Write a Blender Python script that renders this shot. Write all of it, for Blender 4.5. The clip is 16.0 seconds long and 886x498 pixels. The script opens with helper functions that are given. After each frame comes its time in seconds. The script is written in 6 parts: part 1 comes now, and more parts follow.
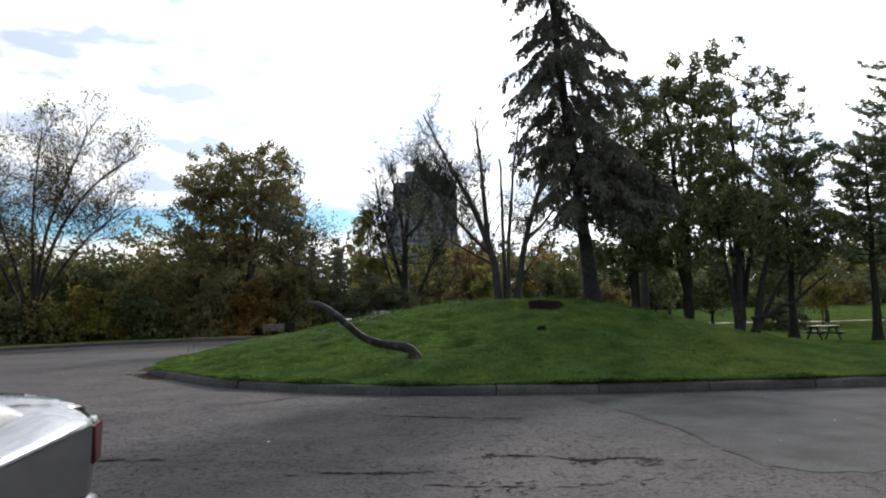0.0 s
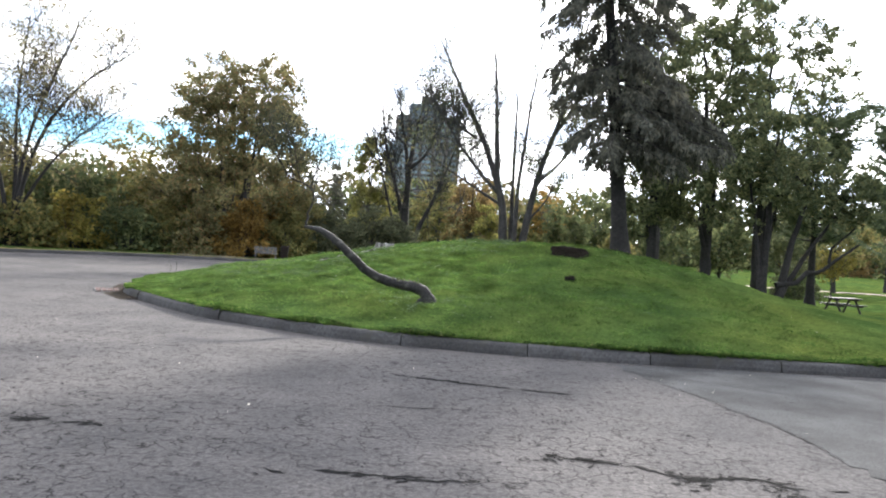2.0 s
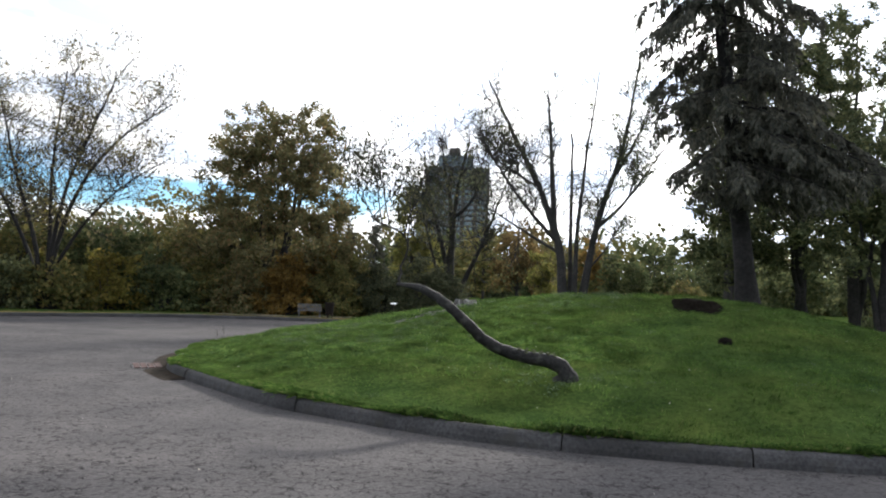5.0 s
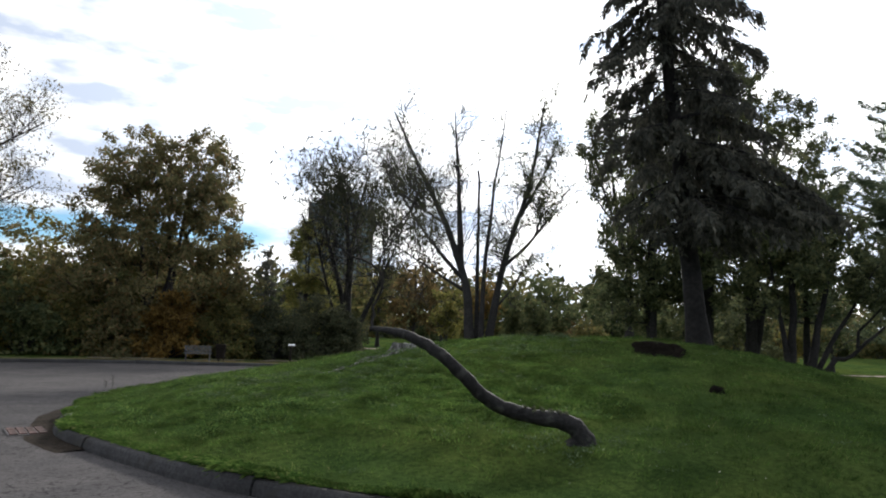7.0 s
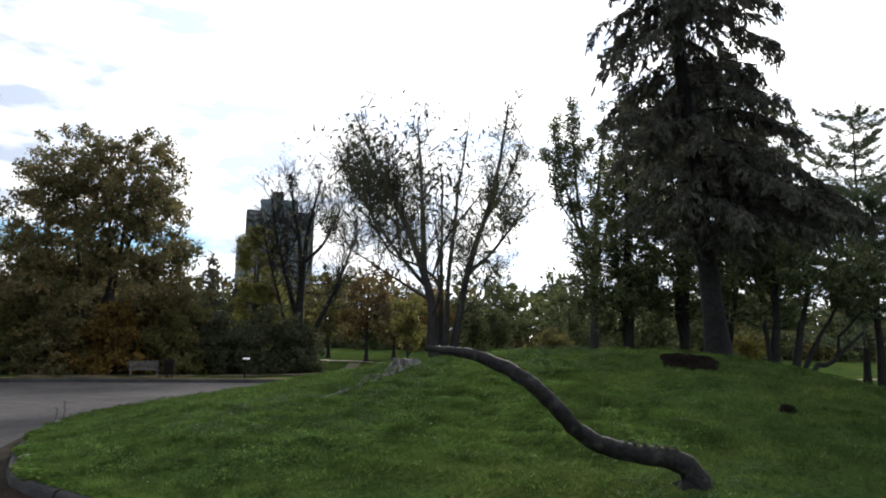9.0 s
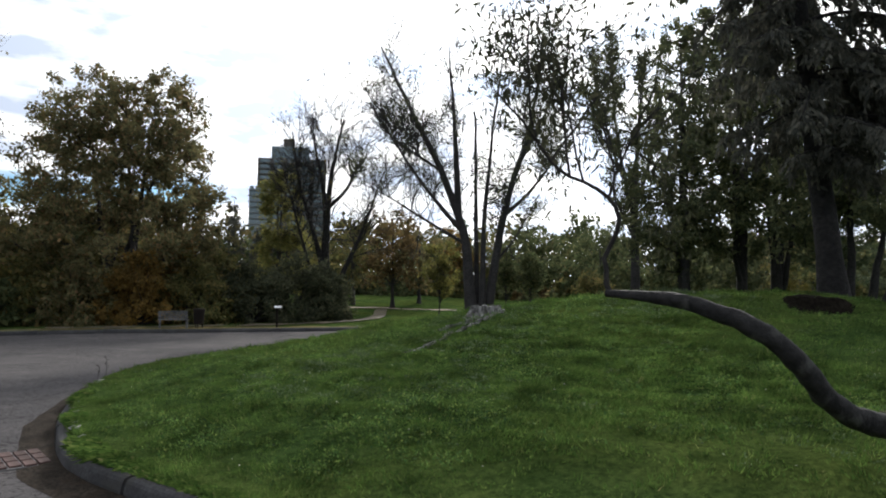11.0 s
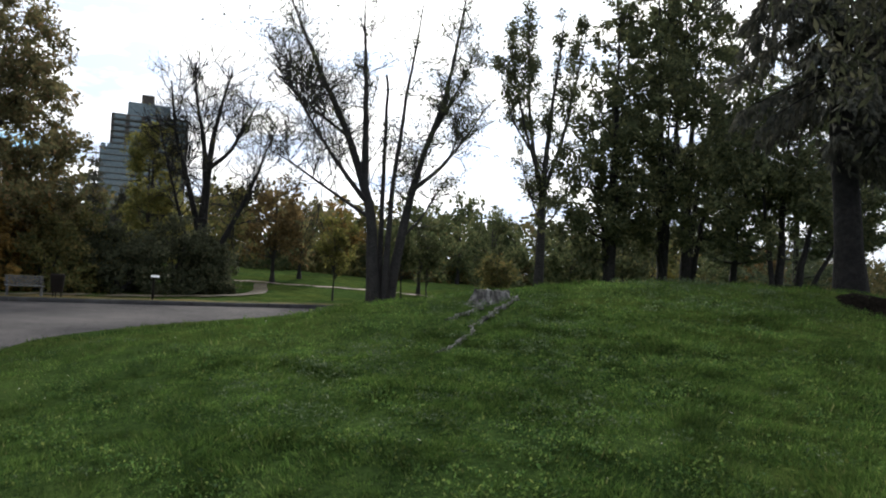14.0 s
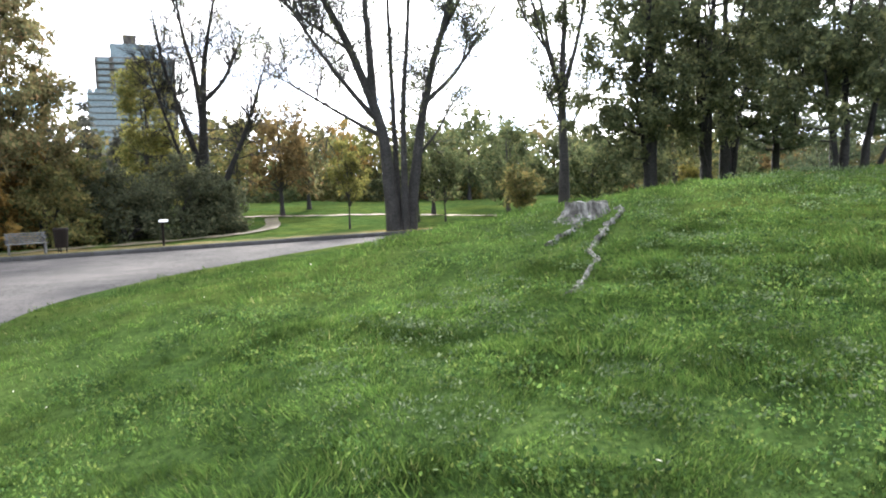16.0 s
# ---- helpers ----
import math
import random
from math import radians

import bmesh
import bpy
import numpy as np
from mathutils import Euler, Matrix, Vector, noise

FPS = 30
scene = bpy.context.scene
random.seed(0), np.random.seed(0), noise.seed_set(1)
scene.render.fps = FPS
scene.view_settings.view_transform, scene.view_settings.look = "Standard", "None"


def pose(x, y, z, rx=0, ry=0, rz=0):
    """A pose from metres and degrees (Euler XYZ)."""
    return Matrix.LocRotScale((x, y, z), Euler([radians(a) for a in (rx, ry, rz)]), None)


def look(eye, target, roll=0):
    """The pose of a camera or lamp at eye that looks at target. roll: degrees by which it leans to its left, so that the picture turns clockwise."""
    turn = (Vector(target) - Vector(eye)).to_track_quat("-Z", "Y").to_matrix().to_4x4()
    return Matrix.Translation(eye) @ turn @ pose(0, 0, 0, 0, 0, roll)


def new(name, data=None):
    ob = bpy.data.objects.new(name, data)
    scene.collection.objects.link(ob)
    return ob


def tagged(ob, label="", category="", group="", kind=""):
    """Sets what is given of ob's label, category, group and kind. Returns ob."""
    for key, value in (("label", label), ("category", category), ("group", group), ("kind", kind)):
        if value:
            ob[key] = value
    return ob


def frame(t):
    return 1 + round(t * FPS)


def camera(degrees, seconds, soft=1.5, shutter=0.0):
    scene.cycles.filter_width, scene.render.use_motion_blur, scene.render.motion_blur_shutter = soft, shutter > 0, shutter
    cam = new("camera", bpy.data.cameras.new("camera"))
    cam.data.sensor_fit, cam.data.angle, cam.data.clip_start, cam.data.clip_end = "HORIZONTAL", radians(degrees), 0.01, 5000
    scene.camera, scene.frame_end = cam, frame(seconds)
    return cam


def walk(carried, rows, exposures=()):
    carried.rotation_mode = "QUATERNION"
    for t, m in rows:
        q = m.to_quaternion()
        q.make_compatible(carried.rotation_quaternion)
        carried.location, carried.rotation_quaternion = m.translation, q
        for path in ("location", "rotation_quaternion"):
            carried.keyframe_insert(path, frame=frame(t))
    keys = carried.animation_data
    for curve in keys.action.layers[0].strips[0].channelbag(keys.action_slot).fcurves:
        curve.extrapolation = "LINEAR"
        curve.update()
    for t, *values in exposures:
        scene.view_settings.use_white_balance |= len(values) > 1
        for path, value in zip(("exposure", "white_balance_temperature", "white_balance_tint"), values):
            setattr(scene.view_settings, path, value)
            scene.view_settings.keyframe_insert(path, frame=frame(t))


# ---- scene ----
cam = camera(63.9, 16.0, soft=2.0)
# seconds, place in metres from the first eye, then yaw, pitch and roll; TILT levels the whole path
EYE, TILT = 1.5, 3.3
ROWS = [
    (0, -0.006, 0.160, -0.038, 0.10, 1.35, 1.29),
    (0.5, -0.119, 0.639, -0.061, 4.18, -1.31, 0.16),
    (1, -0.223, 1.214, -0.140, -0.14, -4.74, -1.46),
    (1.5, -0.392, 1.682, -0.126, 1.95, -6.61, -1.52),
    (2, -0.505, 2.253, -0.166, -0.18, -3.70, -3.62),
    (2.5, -0.760, 2.758, -0.173, 0.62, -3.19, -4.28),
    (3, -0.889, 3.206, -0.163, 4.44, -3.19, -4.75),
    (3.5, -1.138, 3.675, -0.233, 2.61, -3.40, -4.60),
    (4, -1.338, 4.212, -0.240, 8.28, -3.36, -2.45),
    (4.2, -1.45, 4.39, -0.245, 7.00, -2.72, -2.40),
    (6.3, -2.71, 6.19, -0.297, -1.60, 2.58, -1.90),
    (6.5, -2.830, 6.354, -0.298, -2.61, 2.67, -1.91),
    (7, -3.163, 6.731, -0.326, -7.44, 3.72, -2.46),
    (7.5, -3.466, 7.123, -0.320, -8.29, 2.03, -2.68),
    (8, -3.782, 7.443, -0.304, -11.16, 3.45, -2.86),
    (8.5, -3.997, 7.901, -0.329, -10.97, 4.16, -2.23),
    (9, -4.205, 8.408, -0.337, -12.32, 4.53, -1.89),
    (9.5, -4.398, 8.852, -0.362, -10.92, 3.89, -1.47),
    (9.7, -4.48, 9.04, -0.375, -8.10, 2.57, -1.40),
    (11.8, -5.39, 11.06, -0.518, -13.37, -0.04, -0.50),
    (12, -5.474, 11.253, -0.532, -13.87, 0.19, -0.44),
    (12.5, -5.667, 11.707, -0.567, -19.99, 0.79, -2.86),
    (13, -5.922, 12.208, -0.604, -20.31, 1.29, -2.95),
    (13.5, -6.139, 12.694, -0.605, -22.62, 1.21, -3.79),
    (14, -6.268, 13.229, -0.693, -22.28, -1.04, -4.41),
    (14.5, -6.366, 13.743, -0.725, -22.57, -2.71, -3.18),
    (15, -6.395, 14.257, -0.763, -22.97, -5.30, -0.66),
    (15.5, -6.358, 14.826, -0.810, -20.55, -7.15, 0.54),
    (16, -6.328, 15.280, -0.821, -22.26, -7.70, 0.88),
]
EXPOSURES = [(0.0, 0.2), (0.5, 0.16), (1.0, 0.7), (1.5, 1.35), (2.0, 1.62), (3.0, 1.44), (3.6, 1.28), (4.2, 1.13), (6.3, 0.0), (8.0, 0.04), (9.7, -0.02), (11.8, 0.06), (13.5, -0.03), (14.3, 0.16), (14.7, 0.55), (15.2, 1.18), (16.0, 1.78)]
walk(cam, [(t, pose(0, 0, EYE, TILT, 0, 0) @ pose(x, y, z, 90 + pitch, roll, yaw)) for t, x, y, z, yaw, pitch, roll in ROWS], EXPOSURES)

# ---- world and sun ----
CLOUD_BASE, CLOUD_GLOW = 8.9, 11.0
SUN_AZ, SUN_EL = 21.5, 26.2     # degrees to the right of +y, and above the horizon
world = bpy.data.worlds.new("sky")
scene.world = world
world.use_nodes = True
wn, wl = world.node_tree.nodes, world.node_tree.links
wn.clear()
w_out = wn.new("ShaderNodeOutputWorld")
w_bg = wn.new("ShaderNodeBackground")
w_sky = wn.new("ShaderNodeTexSky")
w_sky.sky_type = "NISHITA"
w_sky.sun_disc = False
w_sky.sun_elevation = radians(SUN_EL)
w_sky.sun_rotation = radians(SUN_AZ)
w_sky.dust_density = 0.6
w_co = wn.new("ShaderNodeTexCoord")
w_map = wn.new("ShaderNodeMapping")
w_map.inputs["Scale"].default_value = (1.0, 1.0, 3.2)
w_map.inputs["Location"].default_value = (0.35, 0.1, 0.22)
w_n1 = wn.new("ShaderNodeTexNoise")
w_n1.inputs["Scale"].default_value = 2.1
w_n1.inputs["Detail"].default_value = 6.0
w_n1.inputs["Roughness"].default_value = 0.55
w_r1 = wn.new("ShaderNodeValToRGB")
w_r1.color_ramp.elements[0].position = 0.36
w_r1.color_ramp.elements[1].position = 0.5
w_n2 = wn.new("ShaderNodeTexNoise")
w_n2.inputs["Scale"].default_value = 10.5
w_n2.inputs["Detail"].default_value = 5.0
w_r2 = wn.new("ShaderNodeValToRGB")
w_r2.color_ramp.elements[0].position = 0.38
w_r2.color_ramp.elements[0].color = (0.50, 0.57, 0.70, 1)
w_r2.color_ramp.elements[1].position = 0.59
w_r2.color_ramp.elements[1].color = (1.0, 1.0, 1.0, 1)
w_mix = wn.new("ShaderNodeMix")
w_mix.data_type = "RGBA"
wl.new(w_co.outputs["Generated"], w_map.inputs["Vector"])
wl.new(w_map.outputs["Vector"], w_n1.inputs["Vector"])
wl.new(w_map.outputs["Vector"], w_n2.inputs["Vector"])


def w_math(op, a, b=None):
    m = wn.new("ShaderNodeMath")
    m.operation = op
    for k, v in enumerate((a, b)):
        if isinstance(v, bpy.types.NodeSocket):
            wl.new(v, m.inputs[k])
        elif v is not None:
            m.inputs[k].default_value = v
    return m.outputs[0]


# the veil of cloud is brightest round the sun
w_dot = wn.new("ShaderNodeVectorMath")
w_dot.operation = "DOT_PRODUCT"
wl.new(w_co.outputs["Generated"], w_dot.inputs[0])
w_dot.inputs[1].default_value = (math.sin(radians(SUN_AZ)) * math.cos(radians(SUN_EL)), math.cos(radians(SUN_AZ)) * math.cos(radians(SUN_EL)), math.sin(radians(SUN_EL)))
near_sun = w_math("MAXIMUM", w_dot.outputs["Value"], 0.0)
glow = w_math("POWER", near_sun, 5.0)
# fill light: the unseen sky opposite the sun is brightened to lift tree fronts
back_fill = w_math("MAXIMUM", w_math("MULTIPLY", w_dot.outputs["Value"], -1.0), 0.0)
level = w_math("ADD", w_math("ADD", w_math("MULTIPLY", glow, CLOUD_GLOW), CLOUD_BASE), w_math("MULTIPLY", back_fill, 6.0))
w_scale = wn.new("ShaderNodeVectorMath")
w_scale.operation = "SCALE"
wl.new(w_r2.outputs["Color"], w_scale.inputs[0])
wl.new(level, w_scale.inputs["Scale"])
# a band of clear sky low down, away from the sun
w_sep = wn.new("ShaderNodeSeparateXYZ")
wl.new(w_co.outputs["Generated"], w_sep.inputs[0])
band = w_math("MAXIMUM", w_math("SUBTRACT", 1.0, w_math("DIVIDE", w_math("ABSOLUTE", w_math("SUBTRACT", w_sep.outputs["Z"], 0.125)), 0.06)), 0.0)
away = w_math("MINIMUM", w_math("MAXIMUM", w_math("MULTIPLY", w_math("SUBTRACT", 0.06, w_sep.outputs["X"]), 5.0), 0.0), 1.0)
low = w_math("MULTIPLY", w_math("MULTIPLY", band, away), 0.37)
cover = w_math("ADD", w_math("SUBTRACT", w_n1.outputs["Fac"], low), w_math("MULTIPLY", w_math("POWER", near_sun, 3.0), 0.32))
wl.new(cover, w_r1.inputs["Fac"])
wl.new(w_n2.outputs["Fac"], w_r2.inputs["Fac"])
wl.new(w_r1.outputs["Color"], w_mix.inputs["Factor"])
w_blue = wn.new("ShaderNodeMix")
w_blue.data_type, w_blue.blend_type = "RGBA", "MULTIPLY"
w_blue.inputs["Factor"].default_value = 1.0
w_blue.inputs["B"].default_value = (0.52, 0.78, 1.0, 1)
wl.new(w_sky.outputs["Color"], w_blue.inputs["A"])
wl.new(w_blue.outputs["Result"], w_mix.inputs["A"])
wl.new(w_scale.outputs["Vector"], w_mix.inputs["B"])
wl.new(w_mix.outputs["Result"], w_bg.inputs["Color"])
w_bg.inputs["Strength"].default_value = 0.12
wl.new(w_bg.outputs["Background"], w_out.inputs["Surface"])

sun = new("sun", bpy.data.lights.new("sun", "SUN"))
sun.data.energy = 4.3
sun.data.angle = radians(4.0)
sun.data.color = (1.0, 0.955, 0.89)
az, el = radians(SUN_AZ), radians(SUN_EL)
sun.matrix_world = look((0, 0, 0), (-math.sin(az) * math.cos(el), -math.cos(az) * math.cos(el), -math.sin(el)))


# ---- materials ----
def base_material(name, rough=0.85, spec=0.3):
    m = bpy.data.materials.new(name)
    m.use_nodes = True
    b = m.node_tree.nodes["Principled BSDF"]
    b.inputs["Roughness"].default_value = rough
    b.inputs["Specular IOR Level"].default_value = spec
    return m, m.node_tree.nodes, m.node_tree.links, b


def ramp(nodes, stops):
    r = nodes.new("ShaderNodeValToRGB")
    els = r.color_ramp.elements
    while len(els) < len(stops):
        els.new(0.5)
    for e, (p, c) in zip(els, stops):
        e.position, e.color = p, (*c, 1)
    return r


def noise_node(nodes, links, vec, scale, detail=4.0, rough=0.55):
    n = nodes.new("ShaderNodeTexNoise")
    n.inputs["Scale"].default_value, n.inputs["Detail"].default_value, n.inputs["Roughness"].default_value = scale, detail, rough
    if vec is not None:
        links.new(vec, n.inputs["Vector"])
    return n


def mix_node(nodes, links, fac, a, b, blend="MIX"):
    m = nodes.new("ShaderNodeMix")
    m.data_type, m.blend_type = "RGBA", blend
    for sock, v in (("Factor", fac), ("A", a), ("B", b)):
        if isinstance(v, bpy.types.NodeSocket):
            links.new(v, m.inputs[sock])
        elif isinstance(v, tuple):
            m.inputs[sock].default_value = (*v, 1)
        else:
            m.inputs[sock].default_value = v
    return m.outputs["Result"]


def bump(nodes, links, height, bsdf, strength=0.4, dist=0.02):
    b = nodes.new("ShaderNodeBump")
    b.inputs["Strength"].default_value, b.inputs["Distance"].default_value = strength, dist
    links.new(height, b.inputs["Height"])
    links.new(b.outputs["Normal"], bsdf.inputs["Normal"])


def two_scale(name, dark, light, fine=20.0, coarse=2.0, rough=0.85, stain=None, bump_s=0.3, bump_d=0.01, spec=0.3, per_object=0.0):
    """A surface with colour varying at a fine and a coarse scale, in metres."""
    m, n, l, b = base_material(name, rough, spec)
    co = n.new("ShaderNodeTexCoord").outputs["Object"]
    f = noise_node(n, l, co, fine, 5)
    c = noise_node(n, l, co, coarse, 3)
    r = ramp(n, [(0.3, dark), (0.72, light)])
    l.new(f.outputs["Fac"], r.inputs["Fac"])
    rc = ramp(n, [(0.35, (0.62, 0.62, 0.62)), (0.65, (1.1, 1.1, 1.1))])
    l.new(c.outputs["Fac"], rc.inputs["Fac"])
    col = mix_node(n, l, 1.0, r.outputs["Color"], rc.outputs["Color"], "MULTIPLY")
    if stain:
        s = noise_node(n, l, co, coarse * 2.3, 4)
        rs = ramp(n, [(0.55, (0, 0, 0)), (0.68, (1, 1, 1))])
        l.new(s.outputs["Fac"], rs.inputs["Fac"])
        col = mix_node(n, l, rs.outputs["Color"], col, stain)
    if per_object:
        oi = n.new("ShaderNodeObjectInfo")
        ro = ramp(n, [(0.0, (1 - per_object,) * 3), (1.0, (1 + per_object,) * 3)])
        l.new(oi.outputs["Random"], ro.inputs["Fac"])
        col = mix_node(n, l, 1.0, col, ro.outputs["Color"], "MULTIPLY")
    l.new(col, b.inputs["Base Color"])
    bump(n, l, f.outputs["Fac"], b, bump_s, bump_d)
    return m


def leaf_material(name, stops, translucent=0.35, rough=0.8, patch=0.5, lo=0.65, hi=1.2):
    m, n, l, b = base_material(name, rough, 0.08)
    g = n.new("ShaderNodeNewGeometry")
    r = ramp(n, stops)
    l.new(g.outputs["Random Per Island"], r.inputs["Fac"])
    co = n.new("ShaderNodeTexCoord").outputs["Object"]
    c = noise_node(n, l, co, patch, 3)
    rc = ramp(n, [(0.34, (lo, lo, lo)), (0.66, (hi, hi, hi))])
    l.new(c.outputs["Fac"], rc.inputs["Fac"])
    col = mix_node(n, l, 1.0, r.outputs["Color"], rc.outputs["Color"], "MULTIPLY")
    l.new(col, b.inputs["Base Color"])
    t = n.new("ShaderNodeBsdfTranslucent")
    l.new(col, t.inputs["Color"])
    mx = n.new("ShaderNodeMixShader")
    mx.inputs["Fac"].default_value = translucent
    l.new(b.outputs["BSDF"], mx.inputs[1])
    l.new(t.outputs["BSDF"], mx.inputs[2])
    l.new(mx.outputs["Shader"], n["Material Output"].inputs["Surface"])
    return m


def asphalt_material():
    m, n, l, b = base_material("worn asphalt", 1.0, 0.06)
    co = n.new("ShaderNodeTexCoord").outputs["Object"]
    fine = noise_node(n, l, co, 26, 6, 0.8)
    mid = noise_node(n, l, co, 1.3, 5)
    big = noise_node(n, l, co, 0.22, 3)
    r = ramp(n, [(0.36, (0.044, 0.0438, 0.045)), (0.66, (0.109, 0.1035, 0.104))])
    l.new(fine.outputs["Fac"], r.inputs["Fac"])
    rm = ramp(n, [(0.32, (0.84, 0.84, 0.85)), (0.68, (1.14, 1.12, 1.11))])
    l.new(mid.outputs["Fac"], rm.inputs["Fac"])
    col = mix_node(n, l, 1.0, r.outputs["Color"], rm.outputs["Color"], "MULTIPLY")
    rb = ramp(n, [(0.4, (0.9, 0.9, 0.91)), (0.62, (1.14, 1.12, 1.11))])
    l.new(big.outputs["Fac"], rb.inputs["Fac"])
    col = mix_node(n, l, 1.0, col, rb.outputs["Color"], "MULTIPLY")
    # crazed cracking, stronger in some zones
    warp = noise_node(n, l, co, 3.5, 4)
    add = n.new("ShaderNodeVectorMath")
    add.operation = "MULTIPLY_ADD"
    l.new(warp.outputs["Color"], add.inputs[0])
    add.inputs[1].default_value = (0.55, 0.4, 0.4)
    l.new(co, add.inputs[2])
    v = n.new("ShaderNodeTexVoronoi")
    v.feature = "DISTANCE_TO_EDGE"
    v.inputs["Scale"].default_value = 7.5
    l.new(add.outputs["Vector"], v.inputs["Vector"])
    rv = ramp(n, [(0.0, (1, 1, 1)), (0.03, (0.7, 0.7, 0.7)), (0.07, (0, 0, 0))])
    l.new(v.outputs["Distance"], rv.inputs["Fac"])
    zone = noise_node(n, l, co, 0.35, 3)
    rz = ramp(n, [(0.31, (0.08, 0.08, 0.08)), (0.52, (1.0, 1.0, 1.0))])
    l.new(zone.outputs["Fac"], rz.inputs["Fac"])
    fac = mix_node(n, l, 1.0, rv.outputs["Color"], rz.outputs["Color"], "MULTIPLY")
    # finer crazing inside the cells
    v2 = n.new("ShaderNodeTexVoronoi")
    v2.feature = "DISTANCE_TO_EDGE"
    v2.inputs["Scale"].default_value = 19.0
    l.new(add.outputs["Vector"], v2.inputs["Vector"])
    rv2 = ramp(n, [(0.0, (0.4, 0.4, 0.4)), (0.09, (0, 0, 0))])
    l.new(v2.outputs["Distance"], rv2.inputs["Fac"])
    fine_zone = noise_node(n, l, co, 0.8, 3)
    rfz = ramp(n, [(0.47, (0, 0, 0)), (0.62, (1, 1, 1))])
    l.new(fine_zone.outputs["Fac"], rfz.inputs["Fac"])
    fac2 = mix_node(n, l, 1.0, rv2.outputs["Color"], rfz.outputs["Color"], "MULTIPLY")
    col = mix_node(n, l, fac2, col, (0.026, 0.025, 0.025))
    # some cracks run on, others close up
    brk = noise_node(n, l, co, 7.0, 3)
    rk = ramp(n, [(0.41, (0.08, 0.08, 0.08)), (0.55, (1, 1, 1))])
    l.new(brk.outputs["Fac"], rk.inputs["Fac"])
    fac = mix_node(n, l, 1.0, fac, rk.outputs["Color"], "MULTIPLY")
    col = mix_node(n, l, fac, col, (0.014, 0.0135, 0.0135))
    l.new(col, b.inputs["Base Color"])
    h = mix_node(n, l, fac, fine.outputs["Color"], (0.0, 0.0, 0.0))
    bump(n, l, h, b, 0.5, 0.012)
    return m


def grass_ground_material(name, k=0.8, dry=1.0):
    m, n, l, b = base_material(name, 1.0, 0.0)
    co = n.new("ShaderNodeTexCoord").outputs["Object"]
    f = noise_node(n, l, co, 16, 5, 0.7)
    c = noise_node(n, l, co, 1.1, 4)
    g = noise_node(n, l, co, 0.25, 3)
    r = ramp(n, [(0.3, (0.028 * k * dry, 0.045 * k, 0.018 * k * dry)), (0.55, (0.068 * k * dry, 0.104 * k, 0.036 * k * dry)), (0.8, (0.123 * k * dry, 0.163 * k, 0.059 * k * dry))])
    l.new(f.outputs["Fac"], r.inputs["Fac"])
    rc = ramp(n, [(0.33, (0.6, 0.66, 0.6)), (0.68, (1.2, 1.15, 1.0))])
    l.new(c.outputs["Fac"], rc.inputs["Fac"])
    col = mix_node(n, l, 1.0, r.outputs["Color"], rc.outputs["Color"], "MULTIPLY")
    rg = ramp(n, [(0.4, (0.85, 0.95, 0.9)), (0.65, (1.25, 1.1, 0.9))])
    l.new(g.outputs["Fac"], rg.inputs["Fac"])
    col = mix_node(n, l, 1.0, col, rg.outputs["Color"], "MULTIPLY")
    l.new(col, b.inputs["Base Color"])
    bump(n, l, f.outputs["Fac"], b, 0.8, 0.05)
    return m


M_ASPHALT = asphalt_material()
M_GRASS = grass_ground_material("mown grass")
M_VERGE = grass_ground_material("thin dusty verge", 1.35, 1.75)
M_KERB = two_scale("weathered concrete kerb", (0.027, 0.027, 0.029), (0.070, 0.069, 0.071), 30, 1.6, 0.85, (0.038, 0.037, 0.034), 0.4, 0.01, per_object=0.12)
M_BARK = two_scale("grey furrowed bark", (0.017, 0.0162, 0.0162), (0.056, 0.053, 0.0515), 14, 1.5, 0.9, None, 0.9, 0.03)
M_BARK_DARK = two_scale("dark conifer bark", (0.010, 0.0092, 0.009), (0.028, 0.0258, 0.0245), 12, 1.5, 0.9, None, 0.9, 0.03)
M_BARK_LOG = two_scale("dark smooth bark", (0.006, 0.0058, 0.0056), (0.032, 0.0308, 0.030), 13, 2.5, 0.85, (0.055, 0.056, 0.050), 1.0, 0.03)
M_TWIG = two_scale("blackish twigs", (0.014, 0.0125, 0.012), (0.036, 0.033, 0.030), 20, 2.5, 0.9)
def stump_material():
    m, n, l, b = base_material("bleached split wood", 0.9, 0.1)
    co = n.new("ShaderNodeTexCoord").outputs["Object"]
    mp = n.new("ShaderNodeMapping")
    mp.inputs["Scale"].default_value = (1.0, 1.0, 0.12)
    l.new(co, mp.inputs["Vector"])
    f = noise_node(n, l, mp.outputs["Vector"], 26, 5, 0.7)
    c = noise_node(n, l, co, 5, 4)
    r = ramp(n, [(0.34, (0.06, 0.057, 0.055)), (0.48, (0.21, 0.205, 0.2)), (0.62, (0.40, 0.39, 0.375))])
    l.new(f.outputs["Fac"], r.inputs["Fac"])
    rc = ramp(n, [(0.40, (0.3, 0.295, 0.285)), (0.58, (0.95, 0.95, 0.94))])
    l.new(c.outputs["Fac"], rc.inputs["Fac"])
    l.new(mix_node(n, l, 1.0, r.outputs["Color"], rc.outputs["Color"], "MULTIPLY"), b.inputs["Base Color"])
    bump(n, l, f.outputs["Fac"], b, 0.9, 0.02)
    return m


M_STUMP = stump_material()
# brown soil taken almost to black: the scar's overhang shade is in the colour
M_SOIL = two_scale("shade-darkened brown soil", (0.006, 0.005, 0.004), (0.020, 0.017, 0.013), 18, 2.0, 0.95, None, 0.9, 0.03, 0.03)
M_PATH = two_scale("pale gravel path", (0.17, 0.125, 0.09), (0.34, 0.28, 0.22), 25, 0.8, 0.95, None, 0.5, 0.01)

